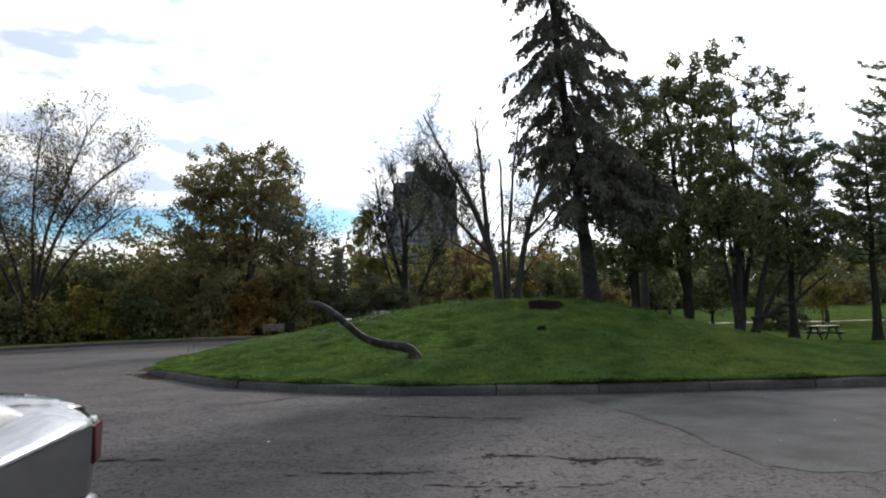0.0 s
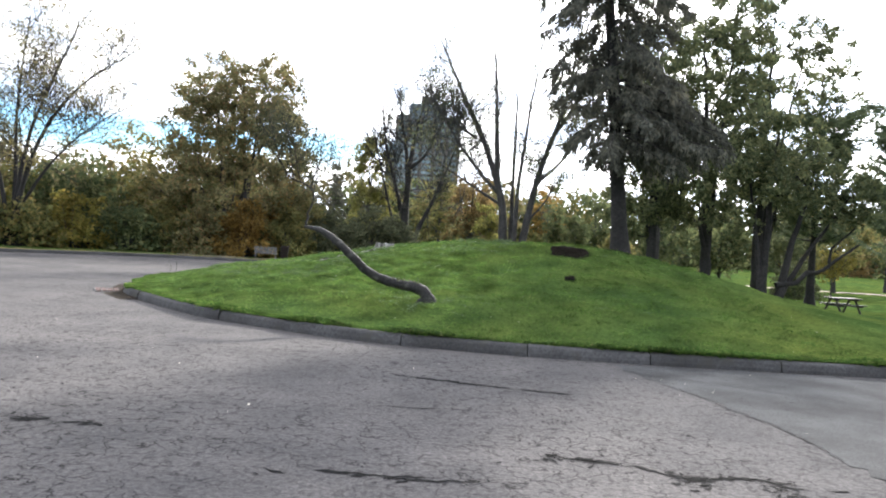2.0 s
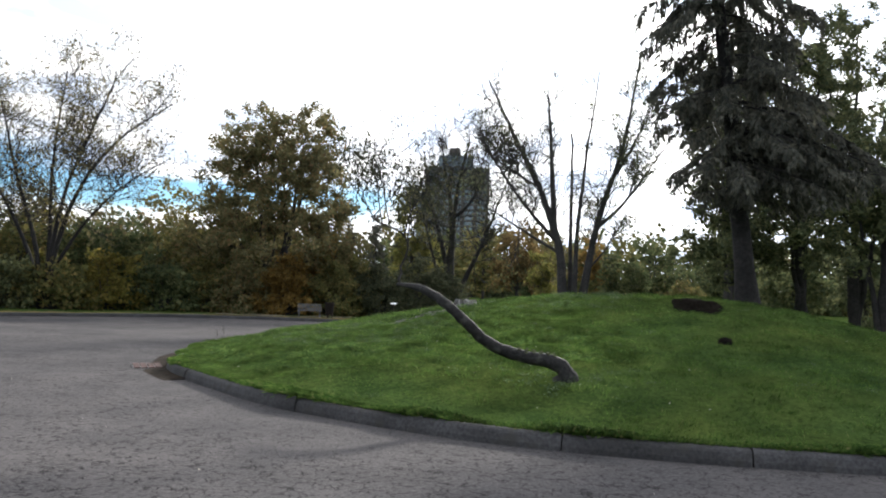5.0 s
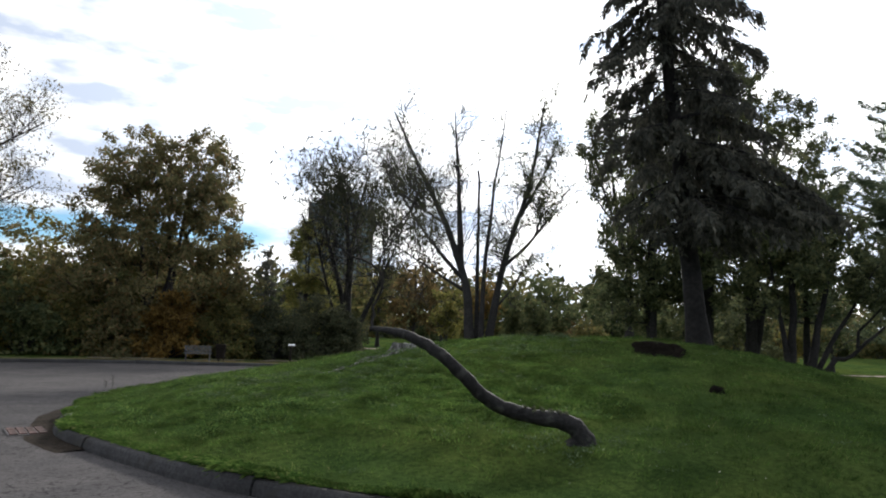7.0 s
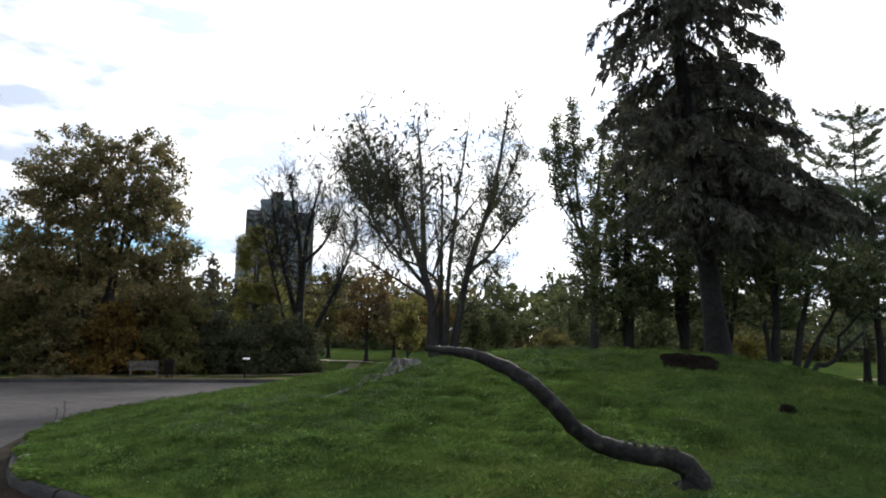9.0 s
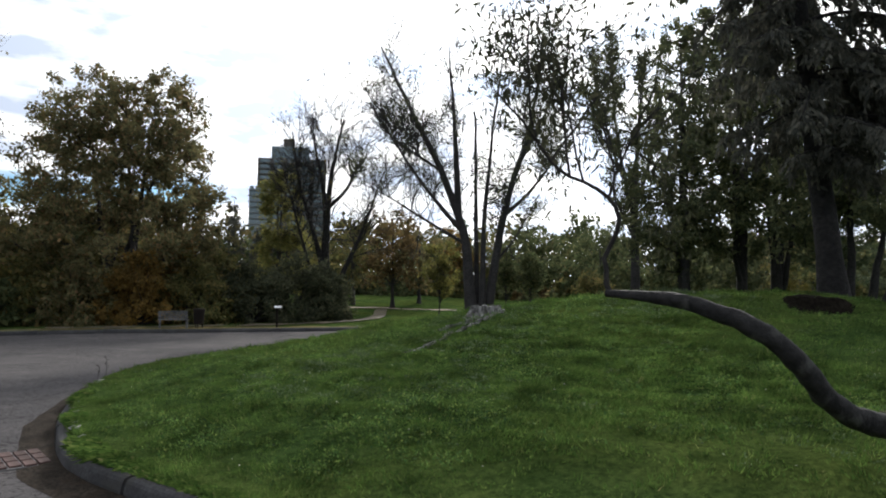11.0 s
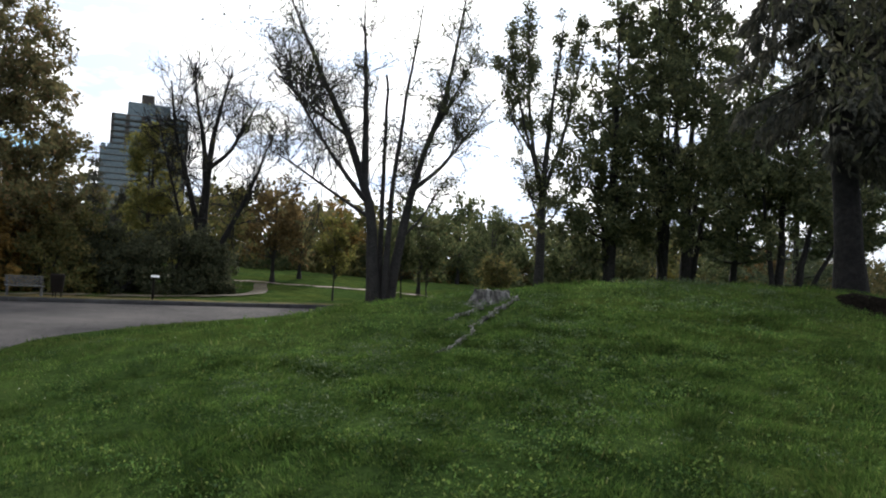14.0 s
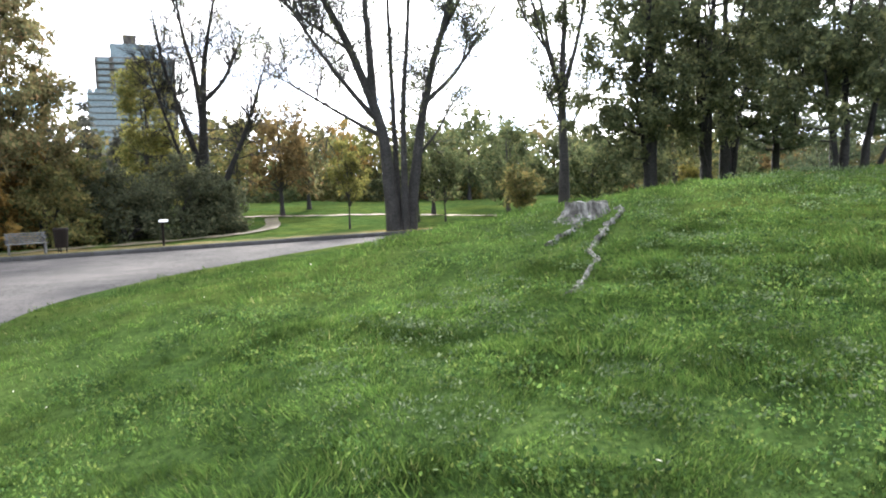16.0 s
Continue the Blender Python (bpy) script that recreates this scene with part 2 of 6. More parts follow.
L_SPRUCE = leaf_material("spruce needles", [(0.0, (0.054, 0.056, 0.048)), (0.6, (0.090, 0.091, 0.074)), (1.0, (0.130, 0.126, 0.097))], 0.3)
L_HEDGE = leaf_material("dark hedge leaves", [(0.0, (0.042, 0.050, 0.031)), (0.7, (0.082, 0.091, 0.052)), (1.0, (0.13, 0.128, 0.075))], 0.38)
L_PINE = leaf_material("pine needles", [(0.0, (0.055, 0.078, 0.048)), (1.0, (0.135, 0.160, 0.085))], 0.3)
L_GREEN = leaf_material("green leaves", [(0.0, (0.048, 0.065, 0.031)), (0.6, (0.094, 0.114, 0.052)), (1.0, (0.160, 0.162, 0.072))], 0.5)
L_DARK = leaf_material("dark green leaves", [(0.0, (0.054, 0.066, 0.036)), (0.7, (0.108, 0.124, 0.060)), (1.0, (0.172, 0.172, 0.080))], 0.42)
L_OLIVE = leaf_material("olive autumn leaves", [(0.0, (0.068, 0.081, 0.034)), (0.5, (0.138, 0.140, 0.052)), (1.0, (0.225, 0.175, 0.068))], 0.5)
L_YELLOW = leaf_material("yellowing leaves", [(0.0, (0.095, 0.093, 0.026)), (0.5, (0.165, 0.146, 0.036)), (1.0, (0.23, 0.178, 0.05))], 0.5)
L_ORANGE = leaf_material("orange autumn leaves", [(0.0, (0.12, 0.085, 0.03)), (0.5, (0.22, 0.145, 0.045)), (1.0, (0.31, 0.19, 0.055))], 0.5)
L_MAPLE = leaf_material("turning maple leaves", [(0.0, (0.096, 0.102, 0.050)), (0.45, (0.172, 0.165, 0.080)), (0.8, (0.230, 0.192, 0.092)), (1.0, (0.252, 0.158, 0.082))], 0.45)
L_ASH = leaf_material("thin pale ash leaves", [(0.0, (0.075, 0.072, 0.042)), (0.6, (0.150, 0.138, 0.075)), (1.0, (0.23, 0.19, 0.105))], 0.45)
L_LIME = leaf_material("yellow green leaves", [(0.0, (0.090, 0.100, 0.034)), (0.5, (0.170, 0.170, 0.052)), (1.0, (0.275, 0.240, 0.075))], 0.5)
L_BROWN = leaf_material("russet leaves", [(0.0, (0.085, 0.065, 0.032)), (0.6, (0.155, 0.112, 0.05)), (1.0, (0.23, 0.155, 0.065))], 0.5)
L_SILVER = leaf_material("narrow grey green leaves", [(0.0, (0.025, 0.030, 0.018)), (0.6, (0.046, 0.050, 0.030)), (1.0, (0.070, 0.070, 0.046))], 0.5)
L_GRASS = leaf_material("grass blades", [(0.0, (0.030, 0.066, 0.016)), (0.6, (0.070, 0.124, 0.028)), (0.95, (0.115, 0.168, 0.042)), (1.0, (0.18, 0.18, 0.075))], 0.5, 0.75, 2.2, 0.5, 1.35)


# ---- mesh helpers ----
def mesh_from(name, verts, quads, material, smooth=False):
    verts = np.asarray(verts, dtype=np.float32)
    quads = np.asarray(quads, dtype=np.int32)
    me = bpy.data.meshes.new(name)
    k = quads.shape[1]
    me.vertices.add(len(verts))
    me.vertices.foreach_set("co", verts.ravel())
    me.loops.add(quads.size)
    me.loops.foreach_set("vertex_index", quads.ravel())
    me.polygons.add(len(quads))
    me.polygons.foreach_set("loop_start", np.arange(0, quads.size, k, dtype=np.int32))
    me.polygons.foreach_set("use_smooth", np.full(len(quads), smooth, dtype=bool))
    me.update(calc_edges=True)
    me.materials.append(material)
    return me


def part_np(name, verts, quads, material, parent=None, label="", smooth=False, kind=""):
    ob = new(name, mesh_from(name, verts, quads, material, smooth))
    if parent is not None:
        ob.parent = parent
    return tagged(ob, label, kind=kind)


def part(name, bm, material, parent=None, label="", smooth=False):
    me = bpy.data.meshes.new(name)
    bm.normal_update()
    bm.to_mesh(me)
    bm.free()
    me.materials.append(material)
    if smooth:
        me.polygons.foreach_set("use_smooth", np.full(len(me.polygons), True, dtype=bool))
    ob = new(name, me)
    if parent is not None:
        ob.parent = parent
    return tagged(ob, label)


def add_box(bm, size, m=None, bevel=0.0):
    got = bmesh.ops.create_cube(bm, size=1.0, matrix=(m or Matrix()) @ Matrix.Diagonal((*size, 1)))
    if bevel:
        edges = list({e for v in got["verts"] for e in v.link_edges})
        bmesh.ops.bevel(bm, geom=edges, offset=bevel, segments=2, affect="EDGES", profile=0.5)


def add_cyl(bm, r1, r2, depth, m=None, seg=12):
    bmesh.ops.create_cone(bm, cap_ends=True, segments=seg, radius1=r1, radius2=r2, depth=depth, matrix=m or Matrix())


def empty(name, loc, label, category, group="", kind=""):
    e = new(name)
    e.location = loc
    return tagged(e, label, category, group, kind)


class Wood:
    """Collects tapered tubes into one mesh."""

    def __init__(self):
        self.v, self.f, self.n = [], [], 0

    def tube(self, pts, radii, sides=6):
        pts = np.asarray(pts, float)
        radii = np.asarray(radii, float)
        tang = np.gradient(pts, axis=0)
        tang /= np.linalg.norm(tang, axis=1, keepdims=True) + 1e-9
        ref = np.array([0.0, 0.0, 1.0]) if abs(tang[0][2]) < 0.9 else np.array([1.0, 0.0, 0.0])
        u = np.cross(tang, ref)
        u /= np.linalg.norm(u, axis=1, keepdims=True) + 1e-9
        w = np.cross(tang, u)
        a = np.linspace(0, 2 * np.pi, sides, endpoint=False)
        ring = (np.cos(a)[None, :, None] * u[:, None, :] + np.sin(a)[None, :, None] * w[:, None, :]) * radii[:, None, None]
        v = (pts[:, None, :] + ring).reshape(-1, 3)
        i, j = np.meshgrid(np.arange(len(pts) - 1), np.arange(sides), indexing="ij")
        p, q = i * sides + j, i * sides + (j + 1) % sides
        self.f.append(np.stack([p, q, q + sides, p + sides], -1).reshape(-1, 4) + self.n)
        self.v.append(v)
        self.n += len(v)

    def limb(self, a, b, r0, r1, rng, sag=0.12, n=6, sides=5, wob=0.05):
        a, b = np.asarray(a, float), np.asarray(b, float)
        t = np.linspace(0, 1, n)[:, None]
        d = np.linalg.norm(b - a)
        mid = np.array([0, 0, -sag * d]) * np.sin(np.pi * t)
        jit = rng.normal(0, wob * d, (n, 3)) * np.sin(np.pi * t)
        pts = a + (b - a) * t + mid + jit
        self.tube(pts, np.linspace(r0, r1, n), sides)
        return pts

    def put(self, name, material, parent, label=""):
        return part_np(name, np.concatenate(self.v), np.concatenate(self.f), material, parent, label, True)


def leaf_quads(pts, rng, length, width, droop=0.0, vary=0.35, axis=None):
    """Rhombic leaves at the points, turned at random; droop pulls their tips down."""
    n = len(pts)
    d = rng.normal(0, 1, (n, 3)) if axis is None else axis + rng.normal(0, 0.35, (n, 3))
    d[:, 2] -= droop
    d /= np.linalg.norm(d, axis=1, keepdims=True) + 1e-9
    s = np.cross(d, rng.normal(0, 1, (n, 3)))
    s /= np.linalg.norm(s, axis=1, keepdims=True) + 1e-9
    k = np.clip(rng.normal(1, vary, n), 0.45, 1.9)[:, None]
    a = d * length * k
    b = s * width * k * 0.5
    v = np.stack([pts, pts + a * 0.45 + b, pts + a, pts + a * 0.45 - b], 1).reshape(-1, 3)
    q = np.arange(n * 4).reshape(n, 4)
    return v, q


def in_ellipsoid(n, rng, hollow=0.45):
    d = rng.normal(0, 1, (n, 3))
    d /= np.linalg.norm(d, axis=1, keepdims=True)
    r = hollow + (1 - hollow) * rng.random(n) ** 0.6
    return d * r[:, None]


def clump_points(c, per, r, rng, sub=5):
    """Leaf places: each clump is a knot of tight tufts."""
    k = len(c)
    size = r * rng.uniform(0.65, 1.25, (k, 1, 1))
    knots = c[:, None, :] + in_ellipsoid(k * sub, rng, 0.5).reshape(k, sub, 3) * size * np.array([1.0, 1.0, 0.75])
    m = per // sub
    d = in_ellipsoid(k * sub * m, rng, 0.15).reshape(k, sub, m, 3) * size[:, :, None, :] * 0.5
    return (knots[:, :, None, :] + d).reshape(-1, 3)


# ---- lie of the land ----
def smooth(a, b, x):
    t = np.clip((np.asarray(x, float) - a) / (b - a), 0, 1)
    return t * t * (3 - 2 * t)


def catmull(pts, step=0.3):
    pts = np.asarray(pts, float)
    out = []
    p = np.vstack([2 * pts[0] - pts[1], pts, 2 * pts[-1] - pts[-2]])
    for i in range(1, len(p) - 2):
        n = max(2, int(np.linalg.norm(p[i + 1] - p[i]) / step))
        t = np.linspace(0, 1, n, endpoint=False)[:, None]
        out.append(0.5 * (2 * p[i] + (p[i + 1] - p[i - 1]) * t + (2 * p[i - 1] - 5 * p[i] + 4 * p[i + 1] - p[i + 2]) * t**2 + (3 * p[i] - p[i - 1] - 3 * p[i + 1] + p[i + 2]) * t**3))
    out.append(pts[-1:])
    return np.vstack(out)


NEAR_KERB = catmull([(60, 20), (40, 15.5), (25, 13.3), (15, 12.6), (10, 12.2), (6, 12.0), (3, 11.88), (0.5, 12.0), (-1.4, 12.42), (-2.85, 13.1), (-4.25, 14.05), (-5.4, 15.2),
                     (-6.3, 16.25), (-7.05, 17.3), (-7.6, 18.8), (-8.1, 20.8), (-8.4, 23.2), (-8.35, 25.5), (-7.95, 27.8), (-7.0, 30.0), (-5.9, 32.0), (-4.1, 34.4), (-2.3, 36.5), (0, 38.6), (4, 40.4), (9, 41.2), (14, 41.4)])
FAR_KERB = catmull([(-90, -2), (-60, 13), (-40, 23.5), (-28, 31), (-23.5, 34.4), (-20.5, 37.6), (-17, 40.8), (-13.5, 42.3), (-10, 42.6), (-6, 43.0), (-2, 43.6), (2, 44.1), (6, 44.5), (10, 44.8), (14, 44.6)])


def seg_dist(px, py, line):
    """Distance of points to a polyline."""
    best = np.full(px.shape, 1e9)
    for (ax, ay), (bx, by) in zip(line[:-1:2], line[2::2]):
        dx, dy = bx - ax, by - ay
        t = np.clip(((px - ax) * dx + (py - ay) * dy) / (dx * dx + dy * dy + 1e-9), 0, 1)
        best = np.minimum(best, np.hypot(px - ax - t * dx, py - ay - t * dy))
    return best


def base_level(y):
    """The whole place dips a little beyond the mound."""
    return -0.24 * smooth(18, 38, y)


def lawn_level(x, y):
    """The park's lawns, which fall away gently to the right."""
    return 0.10 + base_level(y) * (1 - smooth(6, 20, x)) - 0.75 * smooth(6, 20, x) * smooth(20, 36, y) + 1.3 * smooth(56, 92, y)


def mound(x, y):
    """One long low knoll, flatter along its ridge."""
    x, y = np.asarray(x, float), np.asarray(y, float)
    c, sn = math.cos(1.104), math.sin(1.104)
    u, w = (x - 2.159) * c + (y - 21.24) * sn, -(x - 2.159) * sn + (y - 21.24) * c
    a = np.abs(u / np.where(u < 0, 5.96, 6.70)) ** 1.47 + np.abs(w / np.where(w < 0, 6.15, 8.12)) ** 2.37
    return 1.574 * np.exp(-a)


def tussocks(x, y):
    """Unevenness of the turf, a few centimetres."""
    return 0.030 * (np.sin(x * 3.1 + 1.7 * np.sin(y * 1.3)) * np.sin(y * 2.7 + 1.1 * np.sin(x * 1.9)) + 0.6 * np.sin(x * 6.3 + y * 2.1) * np.sin(y * 5.2 - x * 1.4))


SCAR_AT, SCAR_TURN = (2.7, 19.82), -0.35


def scar_axes(x, y):
    """Distance along and across the eroded scar near the top of the mound."""
    c, sn = math.cos(SCAR_TURN), math.sin(SCAR_TURN)
    dx, dy = np.asarray(x, float) - SCAR_AT[0], np.asarray(y, float) - SCAR_AT[1]
    return dx * c + dy * sn, -dx * sn + dy * c


def scar(x, y):
    """A bite out of the slope with a steep back wall."""
    u, w = scar_axes(x, y)
    return -0.27 * np.exp(-(u / 0.55) ** 4) * smooth(-1.1, -0.12, w) * (1 - smooth(-0.04, 0.14, w))


def height(x, y):
    return lawn_level(x, y) + mound(x, y) + tussocks(np.asarray(x, float), np.asarray(y, float)) + scar(x, y)


def ground_z(x, y):
    return float(height(np.array(x), np.array(y)))


# ---- large structure ----
def grid_sheet(name, xs, ys, zfun, material, label, category):
    gx, gy = np.meshgrid(xs, ys, indexing="ij")
    z = zfun(gx, gy)
    v = np.stack([gx, gy, z], -1).reshape(-1, 3)
    i, j = np.meshgrid(np.arange(len(xs) - 1), np.arange(len(ys) - 1), indexing="ij")
    p = i * len(ys) + j
    q = np.stack([p, p + len(ys), p + len(ys) + 1, p + 1], -1).reshape(-1, 4)
    ob = part_np(name, v, q, material, None, label, True)
    return tagged(ob, label, category, kind="structure")


def spread(lo, hi, fine_lo, fine_hi, step):
    core = np.arange(fine_lo, fine_hi + step, step)
    out = [core]
    for sgn, start, end in ((1, core[-1], hi), (-1, core[0], lo)):
        v, s, vals = start, step, []
        while abs(v - end) > 1e-6:
            s *= 1.25
            v = v + sgn * s
            if (end - v) * sgn <= 0:
                v = end
            vals.append(v)
        out.append(np.array(vals))
    return np.sort(np.concatenate(out))


def inside_poly(px, py, poly):
    c = np.zeros(px.shape, bool)
    x0, y0 = poly[-1]
    for x1, y1 in poly:
        cond = ((y1 > py) != (y0 > py)) & (px < (x0 - x1) * (py - y1) / (y0 - y1 + 1e-12) + x1)
        c ^= cond
        x0, y0 = x1, y1
    return c


PENINSULA = np.vstack([NEAR_KERB, [(14, 43)], FAR_KERB[::-1], [(-90, 400), (400, 400), (400, 20)]])


def ground_sheet_z(x, y):
    """Low under the asphalt, lawn level beyond both kerbs."""
    d = np.minimum(seg_dist(x, y, NEAR_KERB), seg_dist(x, y, FAR_KERB))
    on_lawn = inside_poly(x, y, PENINSULA)
    fade = smooth(0.9, 2.4, d)
    return np.where(on_lawn, -0.6 + (height(x, y) - 0.02 + 0.6) * fade, -0.6)


ground = grid_sheet("ground", np.unique(np.r_[spread(-1800, 1800, -12, 30, 0.3), np.arange(1.83, 3.6, 0.09)]), np.unique(np.r_[spread(-1800, 2200, 10, 50, 0.3), np.arange(18.94, 20.5, 0.05)]), ground_sheet_z, M_GRASS, "short green park grass over gently rolling ground", "ground")

# asphalt: a sheet between the two kerbs and back behind the camera
road = grid_sheet("road", spread(-140, 90, -30, 20, 0.5), spread(-80, 60, -4, 46, 0.5), lambda x, y: base_level(y), M_ASPHALT, "worn grey cracked asphalt road with patches", "road")
bm = bmesh.new()
bm.from_mesh(road.data)
cut = []
for f in bm.faces:
    c = f.calc_center_median()
    cut.append((c.x, c.y))
cut = np.array(cut)
gone = inside_poly(cut[:, 0], cut[:, 1], PENINSULA) & (np.minimum(seg_dist(cut[:, 0], cut[:, 1], NEAR_KERB), seg_dist(cut[:, 0], cut[:, 1], FAR_KERB)) > 0.8)
bm.faces.ensure_lookup_table()
bmesh.ops.delete(bm, geom=[bm.faces[i] for i in np.where(gone)[0]], context="FACES")
bm.to_mesh(road.data)
bm.free()


def offset_line(line, off):
    t = np.gradient(line, axis=0)
    t /= np.linalg.norm(t, axis=1, keepdims=True)
    return line + off * np.stack([-t[:, 1], t[:, 0]], 1)


def lawn_strip(name, line, side, offs, drop_end, label, material):
    """A lawn from the back of a kerb inwards, in rows that follow the kerb."""
    rows, n = [], len(line)
    for k, o in enumerate(offs):
        p = offset_line(line, side * o)
        z = height(p[:, 0], p[:, 1])
        e = smooth(0.0, 2.0, o)
        lip = 0.155 + base_level(p[:, 1])
        zz = lip * (1 - e) + z * e
        zz = np.where(o < 0.5, lip + 0.03 * min(o / 0.3, 1), zz)
        if k >= len(offs) - 1:
            zz = z - drop_end
        rows.append(np.column_stack([p, zz]))
    v = np.concatenate(rows)
    i, j = np.meshgrid(np.arange(len(offs) - 1), np.arange(n - 1), indexing="ij")
    p = i * n + j
    q = np.stack([p, p + n, p + n + 1, p + 1], -1).reshape(-1, 4)
    if side < 0:
        q = q[:, ::-1]
    return tagged(part_np(name, v, q, material, None, label, True), label, "lawn", kind="structure")


lawn_strip("mound_edge_lawn", NEAR_KERB, -1, (0.13, 0.2, 0.3, 0.5, 0.8, 1.1, 1.5, 1.9, 2.3, 2.7, 3.0), 0.06, "lush green grass edge of the mound behind the kerb", M_GRASS)
lawn_strip("verge_lawn", FAR_KERB, 1, (0.13, 0.2, 0.3, 0.5, 0.8, 1.1, 1.5, 1.9, 2.3, 2.7, 3.0), 0.06, "thin dusty grass verge behind the far kerb", M_VERGE)


def kerb(name, line, side, step, label, start=0.0, end=1e9, sink=0.0):
    """Kerb stones end to end along the line, each a bevelled block with a rounded top edge."""
    root = empty(name, (0, 0, 0), label, "kerb", kind="structure")
    d = np.r_[0, np.cumsum(np.linalg.norm(np.diff(line, axis=0), axis=1))]
    total = d[-1]
    rng = np.random.default_rng(5)
    prof = np.array([(-0.03, -0.2), (-0.022, 0.05), (-0.004, 0.118), (0.012, 0.142), (0.042, 0.157), (0.15, 0.158), (0.165, 0.145), (0.165, -0.2)])
    s = start
    while s < min(total, end) - 0.5:
        length = step * rng.uniform(0.92, 1.08)
        a, b = s + 0.008, min(s + length - 0.008, total)
        m = 7
        ss = np.linspace(a, b, m)
        x, y = np.interp(ss, d, line[:, 0]), np.interp(ss, d, line[:, 1])
        t = np.stack([np.gradient(x), np.gradient(y)], 1)
        t /= np.linalg.norm(t, axis=1, keepdims=True)
        nrm = side * np.stack([-t[:, 1], t[:, 0]], 1)
        dz, dn, tip = rng.normal(0, 0.006), rng.normal(0, 0.008), rng.normal(0, 0.004)
        v = []
        for k in range(m):
            for o, z in prof:
                v.append((x[k] + nrm[k, 0] * (o + dn), y[k] + nrm[k, 1] * (o + dn), z + dz + tip * (k - 3) / 3 + float(base_level(y[k])) - sink * float(smooth(-6.9, -7.7, x[k]))))
        npf = len(prof)
        faces = []
        for k in range(m - 1):
            for c in range(npf - 1):
                p = k * npf + c
                faces.append((p, p + 1, p + 1 + npf, p + npf))
        me = bpy.data.meshes.new("kerb_stone")
        me.from_pydata(v, [], faces + [tuple(range(npf)), tuple(range((m - 1) * npf, m * npf))])
        me.materials.append(M_KERB)
        ob = new("kerb_stone", me)
        ob.parent = root
        s += length
    return root


# ---- trees ----
def broad_tree(name, label, loc, h, crown_z, rad, clumps, per, leaf, mat, trunk_r=0.25, seed=1, clump_r=0.7, hollow=0.35, lean=(0, 0), bark=None, trunks=1, group="", droop=0.2, width=0.6, limb_every=2, low=0.25):
    """A leafy tree: trunk and limbs in one mesh, its leaves in another."""
    rng = np.random.default_rng(seed)
    x, y = loc
    z = ground_z(x, y) - 0.05
    root = empty(name, (x, y, z), label, "tree", group)
    cc = np.array([lean[0], lean[1], crown_z])
    rad = np.asarray(rad, float)
    c = cc + in_ellipsoid(clumps, rng, hollow) * rad * rng.uniform(0.8, 1.12, (clumps, 1))
    c = c[c[:, 2] > low]
    wood = Wood()
    tops = []
    for k in range(trunks):
        off = rng.normal(0, 0.5 * trunk_r * (trunks > 1) * 2.0, 2)
        top = np.array([lean[0] * 0.8 + off[0] * 3, lean[1] * 0.8 + off[1] * 3, crown_z + rad[2] * 0.55])
        n = 9
        t = np.linspace(0, 1, n)[:, None]
        pts = np.array([off[0], off[1], 0.0]) + (top - np.array([off[0], off[1], 0])) * t + rng.normal(0, 0.05, (n, 3)) * np.sin(np.pi * t) * h * 0.12
        r = trunk_r * (1 - 0.8 * t[:, 0]) * (1 + 0.5 * np.exp(-t[:, 0] * 25))
        wood.tube(pts, r, 8)
        tops.append(pts)
    for i, p in enumerate(c[::limb_every]):
        pts = tops[i % trunks]
        k = int(np.clip((p[2] - rad[2] * 0.45) / max(h, 0.1) * 9, 2, 7))
        wood.limb(pts[k], p, trunk_r * 0.2 * (1 - 0.08 * k), trunk_r * 0.05 + 0.008, rng, -0.05, 6, 4, 0.05)
    wood.put("trunk", bark or M_BARK, root)
    n = per * len(c)
    pts = clump_points(c, per, clump_r, rng)
    pts = pts[pts[:, 2] > 0.1]
    v, q = leaf_quads(pts, rng, leaf, leaf * width, droop)
    tagged(part_np("crown", v, q, mat, root), kind="stuff")
    return root


def grow(wood, p, d, length, r, depth, rng, tips, spread_a=0.55, up=0.12, kids=3, shrink=0.68, sides=5):
    n = 5
    pts = [np.array(p, float)]
    d = np.array(d, float)
    for _ in range(n - 1):
        d = d + rng.normal(0, 0.13, 3) + np.array([0, 0, up * 0.25])
        d /= np.linalg.norm(d)
        pts.append(pts[-1] + d * length / (n - 1))
    wood.tube(pts, np.linspace(r, r * 0.6, n), sides)
    if depth == 0:
        tips.append((pts[-1], d))
        return
    for k in range(kids):
        f = 0.45 + 0.55 * (k + rng.random() * 0.6) / kids
        i = min(int(f * (n - 1)), n - 1)
        nd = d + rng.normal(0, spread_a, 3) + np.array([0, 0, up])
        nd /= np.linalg.norm(nd)
        grow(wood, pts[i], nd, length * shrink * rng.uniform(0.8, 1.15), r * (0.62 if k < kids - 1 else 0.6), depth - 1, rng, tips, spread_a, up, kids, shrink, max(3, sides - 1))


